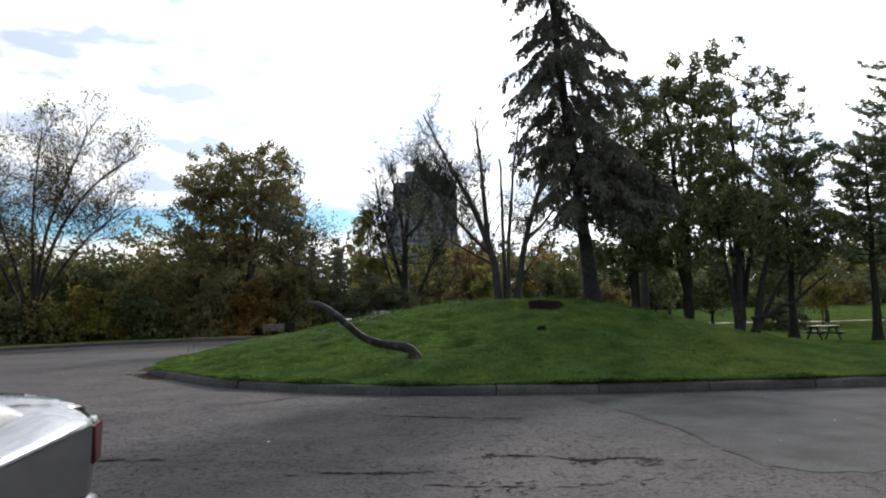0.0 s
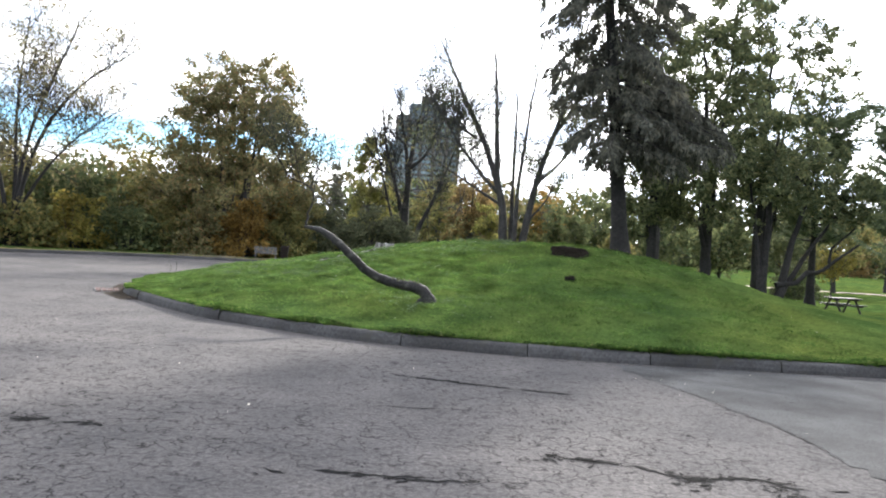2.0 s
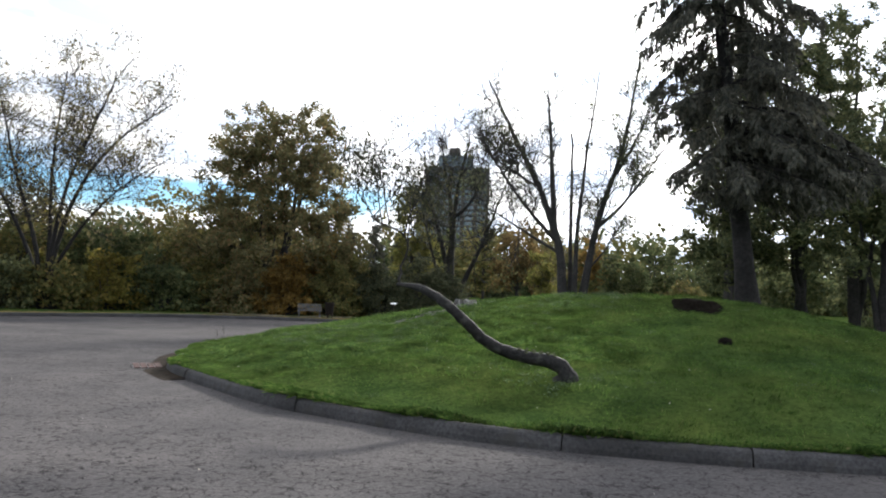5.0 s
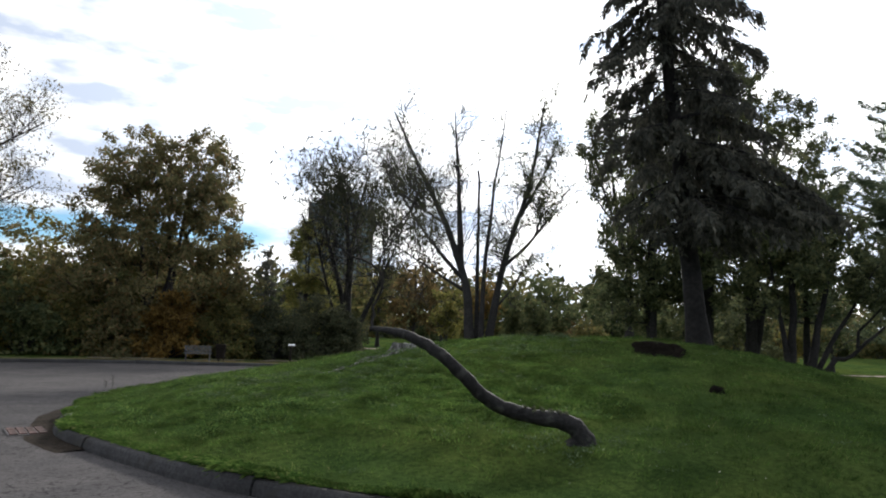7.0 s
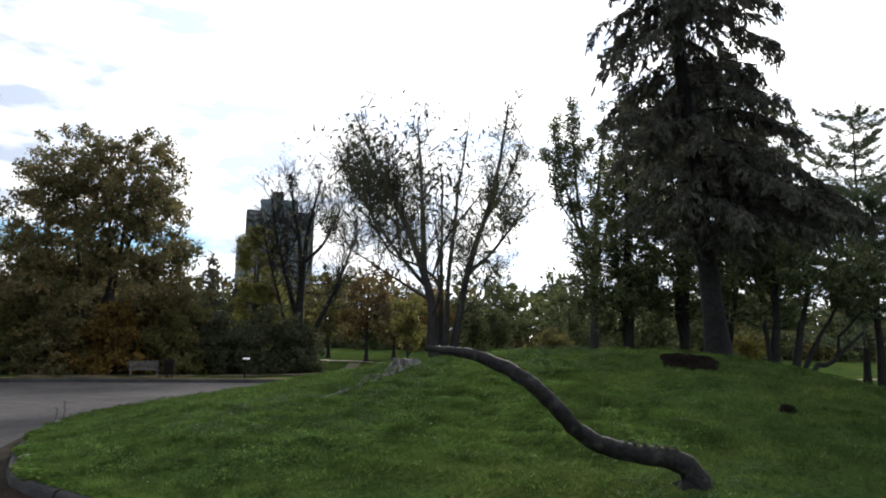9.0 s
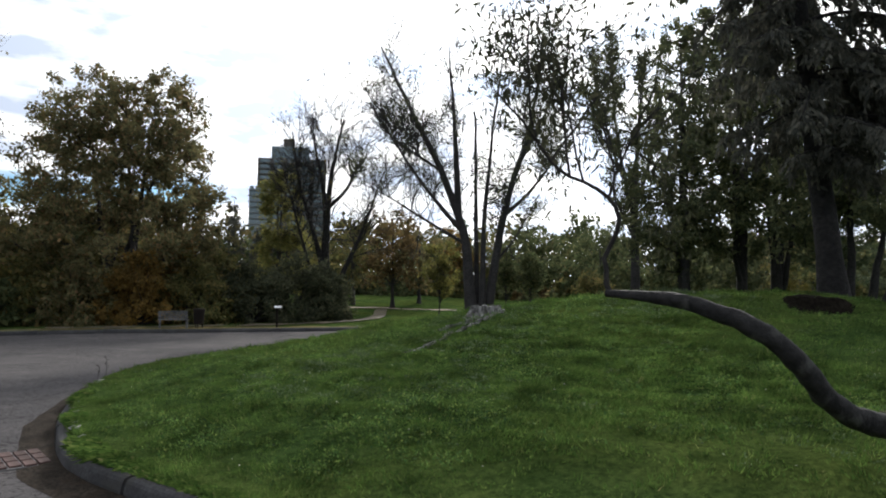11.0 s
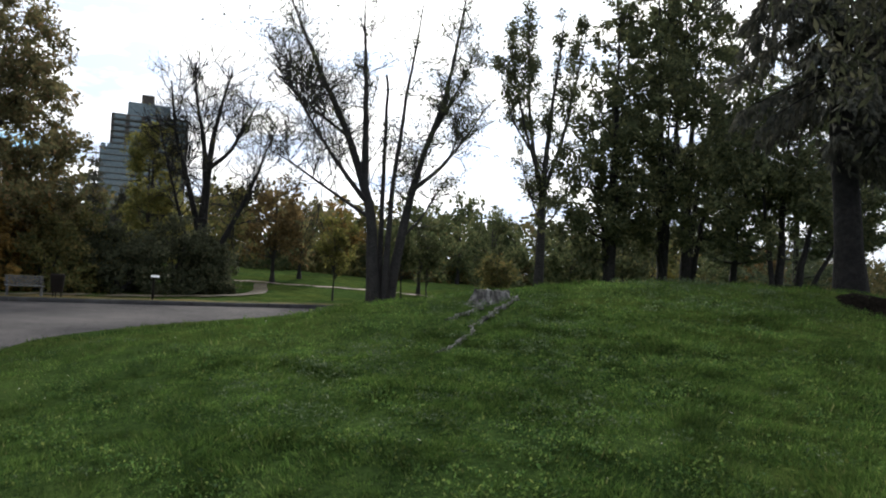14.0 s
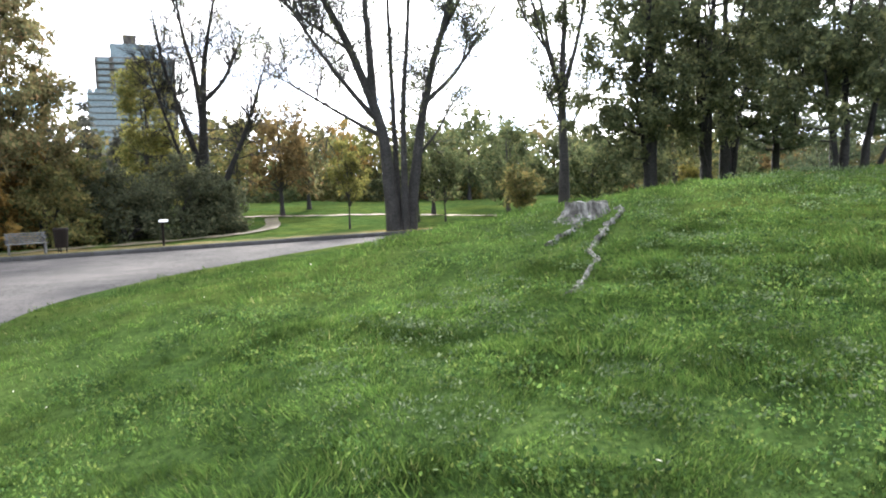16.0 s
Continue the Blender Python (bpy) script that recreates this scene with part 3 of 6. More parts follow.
def conifer(name, label, loc, h, base_r, clear, mat, seed, whorls=34, per=7, spray=26, trunk_r=0.27, lean=(0, 0), leaf=0.22, droop=0.9, tip_r=0.25, width=0.2, group="", rise=0.0, drop_branch=0.22, tufted=0.0):
    """A conifer with tiers of branches that carry hanging needle sprays."""
    rng = np.random.default_rng(seed)
    x, y = loc
    root = empty(name, (x, y, ground_z(x, y) - 0.1), label, "tree", group)
    wood = Wood()
    n = 14
    t = np.linspace(0, 1, n)[:, None]
    axis = np.array([lean[0], lean[1], h]) * t + rng.normal(0, 0.03, (n, 3)) * np.sin(np.pi * t)
    wood.tube(axis, trunk_r * (1 - 0.93 * t[:, 0]) * (1 + 0.6 * np.exp(-t[:, 0] * 30)), 10)
    pts_all, dir_all = [], []
    for w in range(whorls):
        f = clear + (1 - clear) * (w + rng.random() * 0.7) / whorls
        k = (1 - f) / (1 - clear)
        reach = (tip_r + (base_r - tip_r) * k ** 0.85)
        for _ in range(per):
            if rng.random() < 0.1:
                continue
            a = rng.uniform(0, 2 * math.pi)
            ln = reach * rng.uniform(0.55 - 0.2 * (tufted > 0), 1.15 + 0.15 * (tufted > 0))
            m = 7
            s = np.linspace(0, 1, m)[:, None]
            p0 = np.array([lean[0] * f, lean[1] * f, h * f])
            out = np.array([math.cos(a), math.sin(a), 0])
            side = np.array([-out[1], out[0], 0]) * rng.normal(0, 0.15)
            zc = (rise * s - drop_branch * np.sin(s * 2.4) + 0.12 * s**3) * ln
            pts = p0 + (out + side * s) * ln * s + np.array([0, 0, 1]) * zc
            wood.tube(pts, np.linspace(0.035 * (0.4 + k), 0.006, m), 4)
            cnt = max(6, int(spray * ln))
            u = tufted + (1 - tufted) * rng.random(cnt) ** 0.75
            idx = u * (m - 1)
            i0 = np.minimum(idx.astype(int), m - 2)
            fr = (idx - i0)[:, None]
            bp = pts[i0] * (1 - fr) + pts[i0 + 1] * fr
            lat = np.array([-out[1], out[0], 0]) * rng.normal(0, 0.22, (cnt, 1)) * ln * 0.5 * (1.1 + 0.5 * tufted - u[:, None])
            pts_all.append(bp + lat + rng.normal(0, 0.05, (cnt, 3)) - np.array([0, 0, 1]) * rng.random((cnt, 1)) * 0.28 * droop)
            dir_all.append(np.tile(out * 0.6, (cnt, 1)) + lat * 0.6)
    wood.put("trunk", M_BARK_DARK, root)
    p, dd = np.concatenate(pts_all), np.concatenate(dir_all)
    v, q = leaf_quads(p, rng, leaf, leaf * width, droop, 0.35, dd)
    tagged(part_np("crown", v, q, mat, root), kind="stuff")
    return root


def bush(name, label, loc, rad, clumps, per, leaf, mat, seed, group="shrubs", lift=0.0):
    rng = np.random.default_rng(seed)
    x, y = loc
    root = empty(name, (x, y, ground_z(x, y) - 0.05), label, "bush", group)
    rad = np.asarray(rad, float)
    c = in_ellipsoid(clumps, rng, 0.5) * rad
    c[:, 2] = np.abs(c[:, 2]) * rng.uniform(0.75, 1.1, clumps) + lift
    wood = Wood()
    for p in c[::4]:
        wood.limb((rng.normal(0, 0.15), rng.normal(0, 0.15), 0), p, 0.035, 0.008, rng, -0.06, 5, 4, 0.06)
    wood.put("trunk", M_BARK, root)
    n = per * clumps
    pts = clump_points(c, per, 0.2 * float(rad.mean()), rng)
    pts = pts[pts[:, 2] > 0.02]
    v, q = leaf_quads(pts, rng, leaf, leaf * 0.6, 0.15)
    tagged(part_np("crown", v, q, mat, root), kind="stuff")
    return root


def lobe_points(lobes, n, rng, hollow):
    """Clump centres in a crown made of several overlapping lobes, thicker towards the outside."""
    lobes = np.asarray(lobes, float)
    share = (lobes[:, 3] * lobes[:, 4] * lobes[:, 5]) ** (2 / 3)
    pick = rng.choice(len(lobes), n, p=share / share.sum())
    return lobes[pick, :3] + in_ellipsoid(n, rng, hollow) * lobes[pick, 3:6] * rng.uniform(0.86, 1.1, (n, 1))


def branch_out(wood, stems, ends, rng, twig_r=0.011, most=0.12):
    """Limbs that fork from the nearest lower wood to each end, thicker where they carry more."""
    nodes = np.array([p for st in stems for p in st], float)
    owner = [-1] * len(nodes)
    ends = ends[np.argsort(np.min(np.linalg.norm(ends[:, None] - nodes[None], axis=2), axis=1))]
    rows = []
    for k, e in enumerate(ends):
        gap = nodes - e
        cost = np.linalg.norm(gap, axis=1) + 0.9 * np.maximum(gap[:, 2] + 0.35 * np.hypot(gap[:, 0], gap[:, 1]), 0)
        i = int(np.argmin(cost))
        a = nodes[i]
        d = np.linalg.norm(e - a)
        t = np.linspace(0, 1, 5)[:, None]
        pts = a + (e - a) * t + (np.array([0, 0, -0.08 * d]) + rng.normal(0, 0.05 * d, (5, 3))) * np.sin(np.pi * t)
        rows.append((pts, owner[i]))
        nodes = np.vstack([nodes, pts[2:]])
        owner += [k, k, k]
    load = np.ones(len(rows))
    for k in range(len(rows) - 1, -1, -1):
        if rows[k][1] >= 0:
            load[rows[k][1]] += load[k]
    for k, (pts, up) in enumerate(rows):
        r0 = min(twig_r * math.sqrt(load[k]) * 1.3, most)
        wood.tube(pts, np.linspace(r0, max(twig_r * 0.6, r0 * 0.55), 5), 5 if r0 > 0.03 else 3)
    return ends


def sprays(centres, axis_xy, rng, per, size, sub=7, hang=0.25, wood=None, twig_r=0.006):
    """Leaf places strung along short twigs that fan outwards from each centre."""
    n = len(centres)
    out = np.column_stack([centres[:, :2] - axis_xy, np.full(n, 0.6)])
    out /= np.linalg.norm(out, axis=1, keepdims=True) + 1e-9
    d = 0.75 * out[:, None, :] + rng.normal(0, 0.75, (n, sub, 3))
    d /= np.linalg.norm(d, axis=2, keepdims=True)
    ln = size * rng.uniform(0.55, 1.35, (n, sub, 1)) * rng.uniform(0.75, 1.2, (n, 1, 1))
    tip = centres[:, None, :] + d * ln
    tip[:, :, 2] -= hang * ln[:, :, 0]
    if wood is not None:
        for i in range(n):
            for j in range(0, sub, 2):
                wood.tube([centres[i], (centres[i] + tip[i, j]) / 2 + (0, 0, 0.06 * size), tip[i, j]], (twig_r, twig_r * 0.8, twig_r * 0.4), 3)
    m = max(2, per // sub)
    t = rng.random((n, sub, m, 1)) ** 0.7
    p = centres[:, None, None, :] * (1 - t) + tip[:, :, None, :] * t + rng.normal(0, 0.13 * size, (n, sub, m, 3))
    return p.reshape(-1, 3)


def leafy_tree(name, label, loc, lobes, clumps, per, leaf, mat, trunk_r=0.25, seed=1, size=0.55, hollow=0.5, trunks=(), bark=None, group="", width=0.55, low=0.3, hang=0.25, fork=0.35, twigs=True):
    """A broadleaf tree: stems rise from the foot into each lobe, limbs fork out to clumps of leafy twigs."""
    rng = np.random.default_rng(seed)
    x, y = loc
    root = empty(name, (x, y, ground_z(x, y) - 0.05), label, "tree", group)
    lobes = [tuple(map(float, b)) for b in lobes]
    wood, stems = Wood(), []
    feet = trunks or ((0.0, 0.0),)
    for k, b in enumerate(lobes):
        fx, fy = feet[k % len(feet)]
        top = np.array([b[0], b[1], b[2] + 0.55 * b[5]])
        bend = np.array([fx + (b[0] - fx) * 0.25, fy + (b[1] - fy) * 0.25, fork * b[2]])
        line = catmull([(fx, fy, 0.0), tuple(bend), tuple(bend * 0.4 + top * 0.6), tuple(top)], 0.5)
        line = line + rng.normal(0, 0.03, line.shape)
        f = np.linspace(0, 1, len(line))
        r = trunk_r * (1.0 if k < len(feet) else 0.72) * (1 - 0.9 * f) * (1 + 0.45 * np.exp(-f * 28))
        wood.tube(line, r, 9)
        stems.append(line[int(len(line) * 0.28):])
    c = lobe_points(lobes, clumps, rng, hollow)
    c = c[c[:, 2] > low]
    ends = branch_out(wood, stems, c, rng, 0.010 + 0.004 * trunk_r, trunk_r * 0.45)
    axis = np.average(np.array(lobes)[:, :2], axis=0)
    pts = sprays(ends, axis, rng, per, size, 7, hang, wood if twigs else None)
    wood.put("trunk", bark or M_BARK, root)
    pts = pts[pts[:, 2] > 0.1]
    v, q = leaf_quads(pts, rng, leaf, leaf * width, 0.25)
    tagged(part_np("crown", v, q, mat, root), kind="stuff")
    return root


def stemmed_tree(name, label, loc, stems, mat, seed, bark=None, leaf=0.11, leaf_w=0.4, hang=0.9, tuft=8, tuft_r=0.14, twig_r=0.02, depth=2, from_f=0.35, crook=0.04, up=0.12, stem_part="stem", wide=0.6, kids=4):
    """A tree of long bare stems. stems: rows of line, foot and top radius, number of twigs, their length, share of twigs in leaf."""
    rng = np.random.default_rng(seed)
    x, y = loc
    root = empty(name, (x, y, ground_z(x, y) - 0.05), label, "tree")
    spots = []
    for line, r0, r1, count, length, leafy in stems:
        wd, tips = Wood(), []
        c = catmull(line, 0.4)
        c = c + np.cumsum(rng.normal(0, crook, c.shape), 0) * np.array([1, 1, 0.2]) * np.linspace(0, 1, len(c))[:, None] * 0.5
        foot = 0.4 * np.exp(-np.linspace(0, 14, len(c))) if line[0][2] < 0.05 else 0
        wd.tube(c, np.linspace(r0, r1, len(c)) * (1 + foot), 9)
        for _ in range(count):
            f = from_f + (1 - from_f) * rng.random() ** 1.15
            i = min(int(f * (len(c) - 1)), len(c) - 1)
            d = rng.normal(0, wide, 3) + np.array([0, 0, 0.7])
            grow(wd, c[i], d / np.linalg.norm(d), length * rng.uniform(0.6, 1.3) * (1.25 - 0.5 * f), twig_r * (1.2 - 0.5 * f), depth, rng, tips, 0.5, up, kids, 0.72, 4)
        wd.put(stem_part, bark or M_BARK, root)
        if leafy and tips:
            tp = np.array([t[0] for t in tips])
            spots.append(tp[rng.random(len(tp)) < leafy])
    if spots:
        tp = np.concatenate(spots)
        k = np.repeat(tp, tuft, 0)
        pts = k + rng.normal(0, tuft_r, k.shape) - np.array([0, 0, 1]) * rng.random((len(k), 1)) * tuft_r
        v, q = leaf_quads(pts, rng, leaf, leaf * leaf_w, hang)
        tagged(part_np("crown", v, q, mat, root), kind="stuff")
    return root


def spruce(name, label, loc, h, reach, clear, seed, trunk_r=0.25, lean=(0, 0), gap=0.42, boughs=()):
    """A spruce with boughs that sag and lift at the tip, and hanging branchlets on either side of each bough."""
    rng = np.random.default_rng(seed)
    x, y = loc
    root = empty(name, (x, y, ground_z(x, y) - 0.1), label, "tree")
    wood = Wood()
    t = np.linspace(0, 1, 18)[:, None]
    axis = np.array([lean[0], lean[1], h]) * t + rng.normal(0, 0.025, (18, 3)) * np.sin(np.pi * t)
    wood.tube(axis, trunk_r * (1 - 0.9 * t[:, 0]) * (1 + 0.35 * np.exp(-t[:, 0] * 34)), 12)
    at, way = [], []

    def bough(z, a, ln, drop, lift, thick, dense):
        p0 = np.array([lean[0] * z / h, lean[1] * z / h, z])
        out = np.array([math.cos(a), math.sin(a), 0.0])
        lat = np.array([-out[1], out[0], 0.0])
        m = 9
        s = np.linspace(0, 1, m)[:, None]
        swing = lat * rng.normal(0, 0.12) * ln
        pts = p0 + out * ln * s + swing * s**2 + np.array([0, 0, 1.0]) * ln * (lift * s - (drop + lift) * s**2 + 0.16 * s**4)
        wood.tube(pts, np.linspace(thick, 0.008, m), 5)
        for _ in range(int(dense * (5 + 12 * ln))):
            u = 0.12 + 0.88 * rng.random() ** 0.85
            i = min(int(u * (m - 1)), m - 2)
            f = u * (m - 1) - i
            b = pts[i] * (1 - f) + pts[i + 1] * f
            side = rng.choice((-1.0, 1.0))
            bl = rng.uniform(0.25, 0.62) * (1.15 - 0.55 * u) * min(1.0, 0.45 + ln * 0.35)
            d = out * rng.uniform(0.3, 0.8) + lat * side * rng.uniform(0.25, 1.0) + np.array([0, 0, -rng.uniform(0.35, 1.5)])
            d /= np.linalg.norm(d)
            k = int(12 + 36 * bl)
            w = rng.random((k, 1))
            curl = np.array([0, 0, -0.28 * bl]) * w**2
            at.append(b + d * bl * 1.15 * w + curl + rng.normal(0, 0.022, (k, 3)))
            way.append(np.tile(d * 0.7, (k, 1)))

    z = clear
    while z < h - 0.4:
        f = (h - z) / (h - clear)
        for _ in range(rng.integers(4, 7)):
            a = rng.uniform(0, 2 * math.pi)
            ln = (0.25 + reach * f ** 0.8) * rng.uniform(0.55, 1.18)
            # the side towards the road is shorter, above all low down
            thin = 1.2
            if math.cos(a) > 0.3:
                ln *= 1.0 + 0.16 * f
            if math.cos(a) < -0.25:
                ln, thin = ln * (0.6 + 0.3 * min(max((z - 4.0) / 5.0, 0.0), 1.0)), 1.1
            bough(z + rng.uniform(-0.15, 0.15), a, ln, rng.uniform(0.34, 0.66), 0.32 * (1 - f), 0.012 + 0.016 * f, thin)
        z += gap * rng.uniform(0.75, 1.25)
    for z0, a, ln, drop in boughs:
        bough(z0, a, ln, drop, 0.25, 0.05, 2.6)
    wood.put("trunk", M_BARK_DARK, root)
    v, q = leaf_quads(np.concatenate(at), rng, 0.125, 0.040, 0.5, 0.3, np.concatenate(way))
    tagged(part_np("crown", v, q, L_SPRUCE, root), kind="stuff")
    return root


# big spruce on the crown of the mound
spruce("spruce_tree", "tall dark spruce with drooping sprays on the mound", (4.45, 21.5), 15.5, 2.45, 2.9, 11, 0.225, (-1.5, 0.2), 0.42, ((4.2, -0.3, 2.7, 0.62), (4.0, -0.9, 2.5, 0.6), (3.6, 0.4, 2.6, 0.5), (4.6, -0.55, 2.9, 0.6), (3.4, -0.6, 2.2, 0.5), (4.8, 0.1, 2.6, 0.45), (5.2, -1.2, 2.2, 0.5)))

# leaning tree
LEAN_BASE = (-0.75, 14.25)
lean_root = empty("leaning_tree", (*LEAN_BASE, 0.0), "dark leaning tree with a bowed trunk and sparse narrow leaves", "tree")
wd = Wood()
LEAN = catmull([(0.15, 0.02, 0.25), (0.13, 0.0, 0.52), (-0.05, 0.03, 0.69), (-0.57, 0.12, 0.775), (-0.95, 0.06, 0.945), (-1.37, -0.02, 1.325), (-1.73, 0.28, 1.545), (-2.0, 0.60, 1.605), (-2.16, 0.76, 1.62)], 0.08)
rr = np.interp(np.linspace(0, 1, len(LEAN)), [0, 0.05, 0.12, 0.3, 0.6, 0.85, 1], [0.17, 0.145, 0.10, 0.080, 0.068, 0.052, 0.026])
rng = np.random.default_rng(4)
wd.tube(LEAN + rng.normal(0, 0.004, LEAN.shape), rr * rng.uniform(0.94, 1.06, len(rr)), 10)
for a in (0.6, 2.2, 3.9, 5.3):
    wd.limb((0.03, 0, 0.48), (0.03 + 0.34 * math.cos(a), 0.34 * math.sin(a), 0.36), 0.07, 0.02, rng, 0.05, 5, 6, 0.02)
tips = []
CURL = catmull([(-2.14, 0.75, 1.61), (-2.16, 0.82, 1.86), (-2.06, 0.78, 2.15), (-2.34, 0.8, 2.4), (-2.64, 0.84, 2.7), (-2.9, 0.9, 3.08)], 0.08)
bough = Wood()
CURL = CURL + np.convolve(rng.normal(0, 0.05, len(CURL)), np.ones(3) / 3, "same")[:, None] * np.array([1.0, 0.6, 0.5])
bough.tube(CURL, np.linspace(0.02, 0.007, len(CURL)), 6)
for k, (d, ln, r) in enumerate((((-0.2, 0.2, 1), 0.8, 0.011), ((0.3, 0.0, 0.9), 0.75, 0.012), ((-0.5, 0.1, 0.7), 0.7, 0.010), ((0.15, -0.3, 1), 0.8, 0.011), ((0.4, 0.2, 0.8), 0.75, 0.010), ((-0.35, -0.3, 0.9), 0.75, 0.010), ((0.3, 0.4, 1), 0.8, 0.010))):
    grow(bough, CURL[int(len(CURL) * (0.3 + 0.09 * k))], d, ln, r, 3, rng, tips, 0.5, 0.06, 3, 0.68, 4)
bough.put("bough", M_TWIG, lean_root, "thin dark upturned bough")
wd.put("trunk", M_BARK_LOG, lean_root)
tp = np.array([t[0] for t in tips])
pts = tp[rng.integers(0, len(tp), 4300)] + rng.normal(0, 0.10, (4300, 3)) - np.array([0, 0, 1]) * rng.random((4300, 1)) ** 2 * 0.5
v, q = leaf_quads(pts, rng, 0.062, 0.017, 1.3)
tagged(part_np("crown", v, q, L_SILVER, lean_root), kind="stuff")

# pale moss on the upper side of the trunk near its foot
mi = rng.integers(int(len(LEAN) * 0.17), int(len(LEAN) * 0.34), 700)
ma = rng.normal(0.1, 0.4, 700)
mp = LEAN[mi] + np.column_stack([np.zeros(700), rr[mi] * np.sin(ma), rr[mi] * np.cos(ma)]) + rng.normal(0, 0.005, (700, 3))
v, q = leaf_quads(mp, rng, 0.022, 0.014, -0.1)
tagged(part_np("moss", v, q, leaf_material("pale moss", [(0.0, (0.075, 0.090, 0.050)), (1.0, (0.17, 0.18, 0.11))], 0.2), lean_root, "pale green moss along the bark"), kind="stuff")

# many-stemmed tree beyond the mound
stemmed_tree("multi_stem_tree", "tall grey many-stemmed tree with thin foliage", (3.85, 45.4), [
    ([(-0.25, 0, 0), (-0.45, 0, 2), (-0.75, 0, 4.7), (-2.1, 0.2, 8.3), (-3.5, 0.3, 11.0), (-5.0, 0.4, 14.3)], 0.31, 0.04, 40, 2.0, 0.15),
    ([(-1.0, 0.1, 5.6), (-1.25, -0.3, 8.6), (-1.75, -0.5, 14.2)], 0.2, 0.025, 22, 1.2, 0.22),
    ([(0.02, 0.3, 0), (0.0, 0.4, 5.2), (-0.1, 0.5, 11.2)], 0.16, 0.06, 2, 0.5, 0.2),
    ([(0.15, -0.2, 0), (0.3, -0.2, 5.2), (0.66, -0.3, 9.0), (1.3, -0.4, 14.6)], 0.17, 0.03, 18, 1.1, 0.36),
    ([(0.45, 0.1, 0), (0.8, 0.1, 2.5), (1.5, 0.1, 6.2), (2.8, 0, 10.6), (3.6, -0.1, 15.4)], 0.26, 0.04, 48, 1.25, 0.62),
    ([(2.1, 0.05, 8.4), (3.2, 0.3, 10.2), (4.3, 0.5, 12.6)], 0.14, 0.02, 24, 1.2, 0.62),
    ([(-0.85, 0, 4.9), (-2.0, -0.4, 6.0), (-3.6, -0.7, 7.9), (-5.6, -0.9, 11.0)], 0.13, 0.02, 44, 2.0, 0.26),
    ([(-0.75, 0.1, 4.3), (-2.6, 0.5, 5.4), (-4.6, 0.8, 6.6), (-6.4, 0.9, 7.4)], 0.10, 0.015, 36, 1.9, 0.36),
    ([(-2.0, 0.2, 8.0), (-3.6, -0.2, 8.9), (-5.6, -0.4, 10.2)], 0.09, 0.015, 28, 1.8, 0.34),
    ([(1.45, 0.0, 5.8), (2.6, -0.4, 6.9), (3.9, -0.6, 8.6), (5.0, -0.6, 10.2)], 0.12, 0.02, 24, 1.3, 0.5),
    ([(1.0, 0.1, 3.4), (1.9, -0.3, 4.6), (2.9, -0.5, 6.4)], 0.07, 0.015, 10, 0.8, 0.62)], L_DARK, 21, None, 0.13, 0.42, 0.9, 7, 0.15, 0.026)

# turning maple beside the bench
leafy_tree("maple_tree", "large maple turning olive and russet behind the bench", (-14.5, 51.0), [(-1.9, 0, 10.5, 2.6, 2.3, 3.5), (1.5, 0.3, 10.7, 2.5, 2.3, 3.4), (-1.5, -0.4, 7.6, 3.5, 3.0, 3.0), (2.2, 0.2, 7.8, 3.1, 2.8, 3.2), (0.2, -0.8, 10.1, 2.9, 2.2, 3.0), (0.2, -1.0, 4.6, 5.2, 3.6, 2.8), (-4.2, 0.2, 5.4, 2.3, 2.4, 3.0), (3.6, 0, 4.8, 2.2, 2.4, 2.8)], 570, 126, 0.182, L_MAPLE, 0.2, 31, 0.72, 0.4, ((-0.5, 0), (0.4, 0.2), (0.0, -0.4), (-0.9, 0.3), (0.9, 0)), twigs=False)
leafy_tree("willow_tree", "olive green bushy tree behind the hedge", (-6.4, 62.0), [(0, 0, 6.6, 1.7, 1.6, 4.0), (0.5, 0, 4.0, 2.4, 2.2, 3.0), (-0.2, 0.2, 8.6, 1.4, 1.2, 2.4)], 170, 150, 0.14, L_LIME, 0.2, 33, 0.6, 0.35, ((-0.2, 0), (0.3, 0)), twigs=False, hang=0.5)
# pale thin tree over the hedgerow
stemmed_tree("ash_tree", "slender many-stemmed tree with thin pale leaves", (-24.6, 43.0), [
    ([(0, 0, 0), (0.1, 0, 3.0), (1.2, 0, 6.6), (3.2, 0.2, 9.6), (6.0, 0.3, 11.6)], 0.17, 0.03, 34, 2.3, 0.45),
    ([(-0.2, 0, 0), (-0.1, 0.1, 3.5), (0.5, 0.3, 7.4), (1.9, 0.4, 11.0), (2.7, 0.5, 13.2)], 0.16, 0.03, 34, 2.2, 0.42),
    ([(-0.3, 0.1, 0), (-0.4, 0.3, 4.0), (-0.6, 0.5, 8.6), (-0.3, 0.6, 13.4)], 0.15, 0.03, 32, 2.1, 0.42),
    ([(-0.4, 0, 0), (-0.9, -0.2, 3.6), (-2.2, -0.4, 7.6), (-3.6, -0.5, 12.6)], 0.15, 0.03, 34, 2.2, 0.42),
    ([(-0.5, 0.1, 0), (-1.4, 0.2, 3.0), (-3.4, 0.4, 6.4), (-6.2, 0.5, 9.8)], 0.14, 0.03, 32, 2.2, 0.42),
    ([(0.3, 0, 2.6), (2.0, -0.3, 5.0), (4.2, -0.5, 7.0), (6.6, -0.6, 8.4)], 0.10, 0.02, 28, 2.0, 0.45)], L_ASH, 41, M_BARK_DARK, 0.15, 0.5, 0.4, 10, 0.22, 0.024, 2, 0.4)
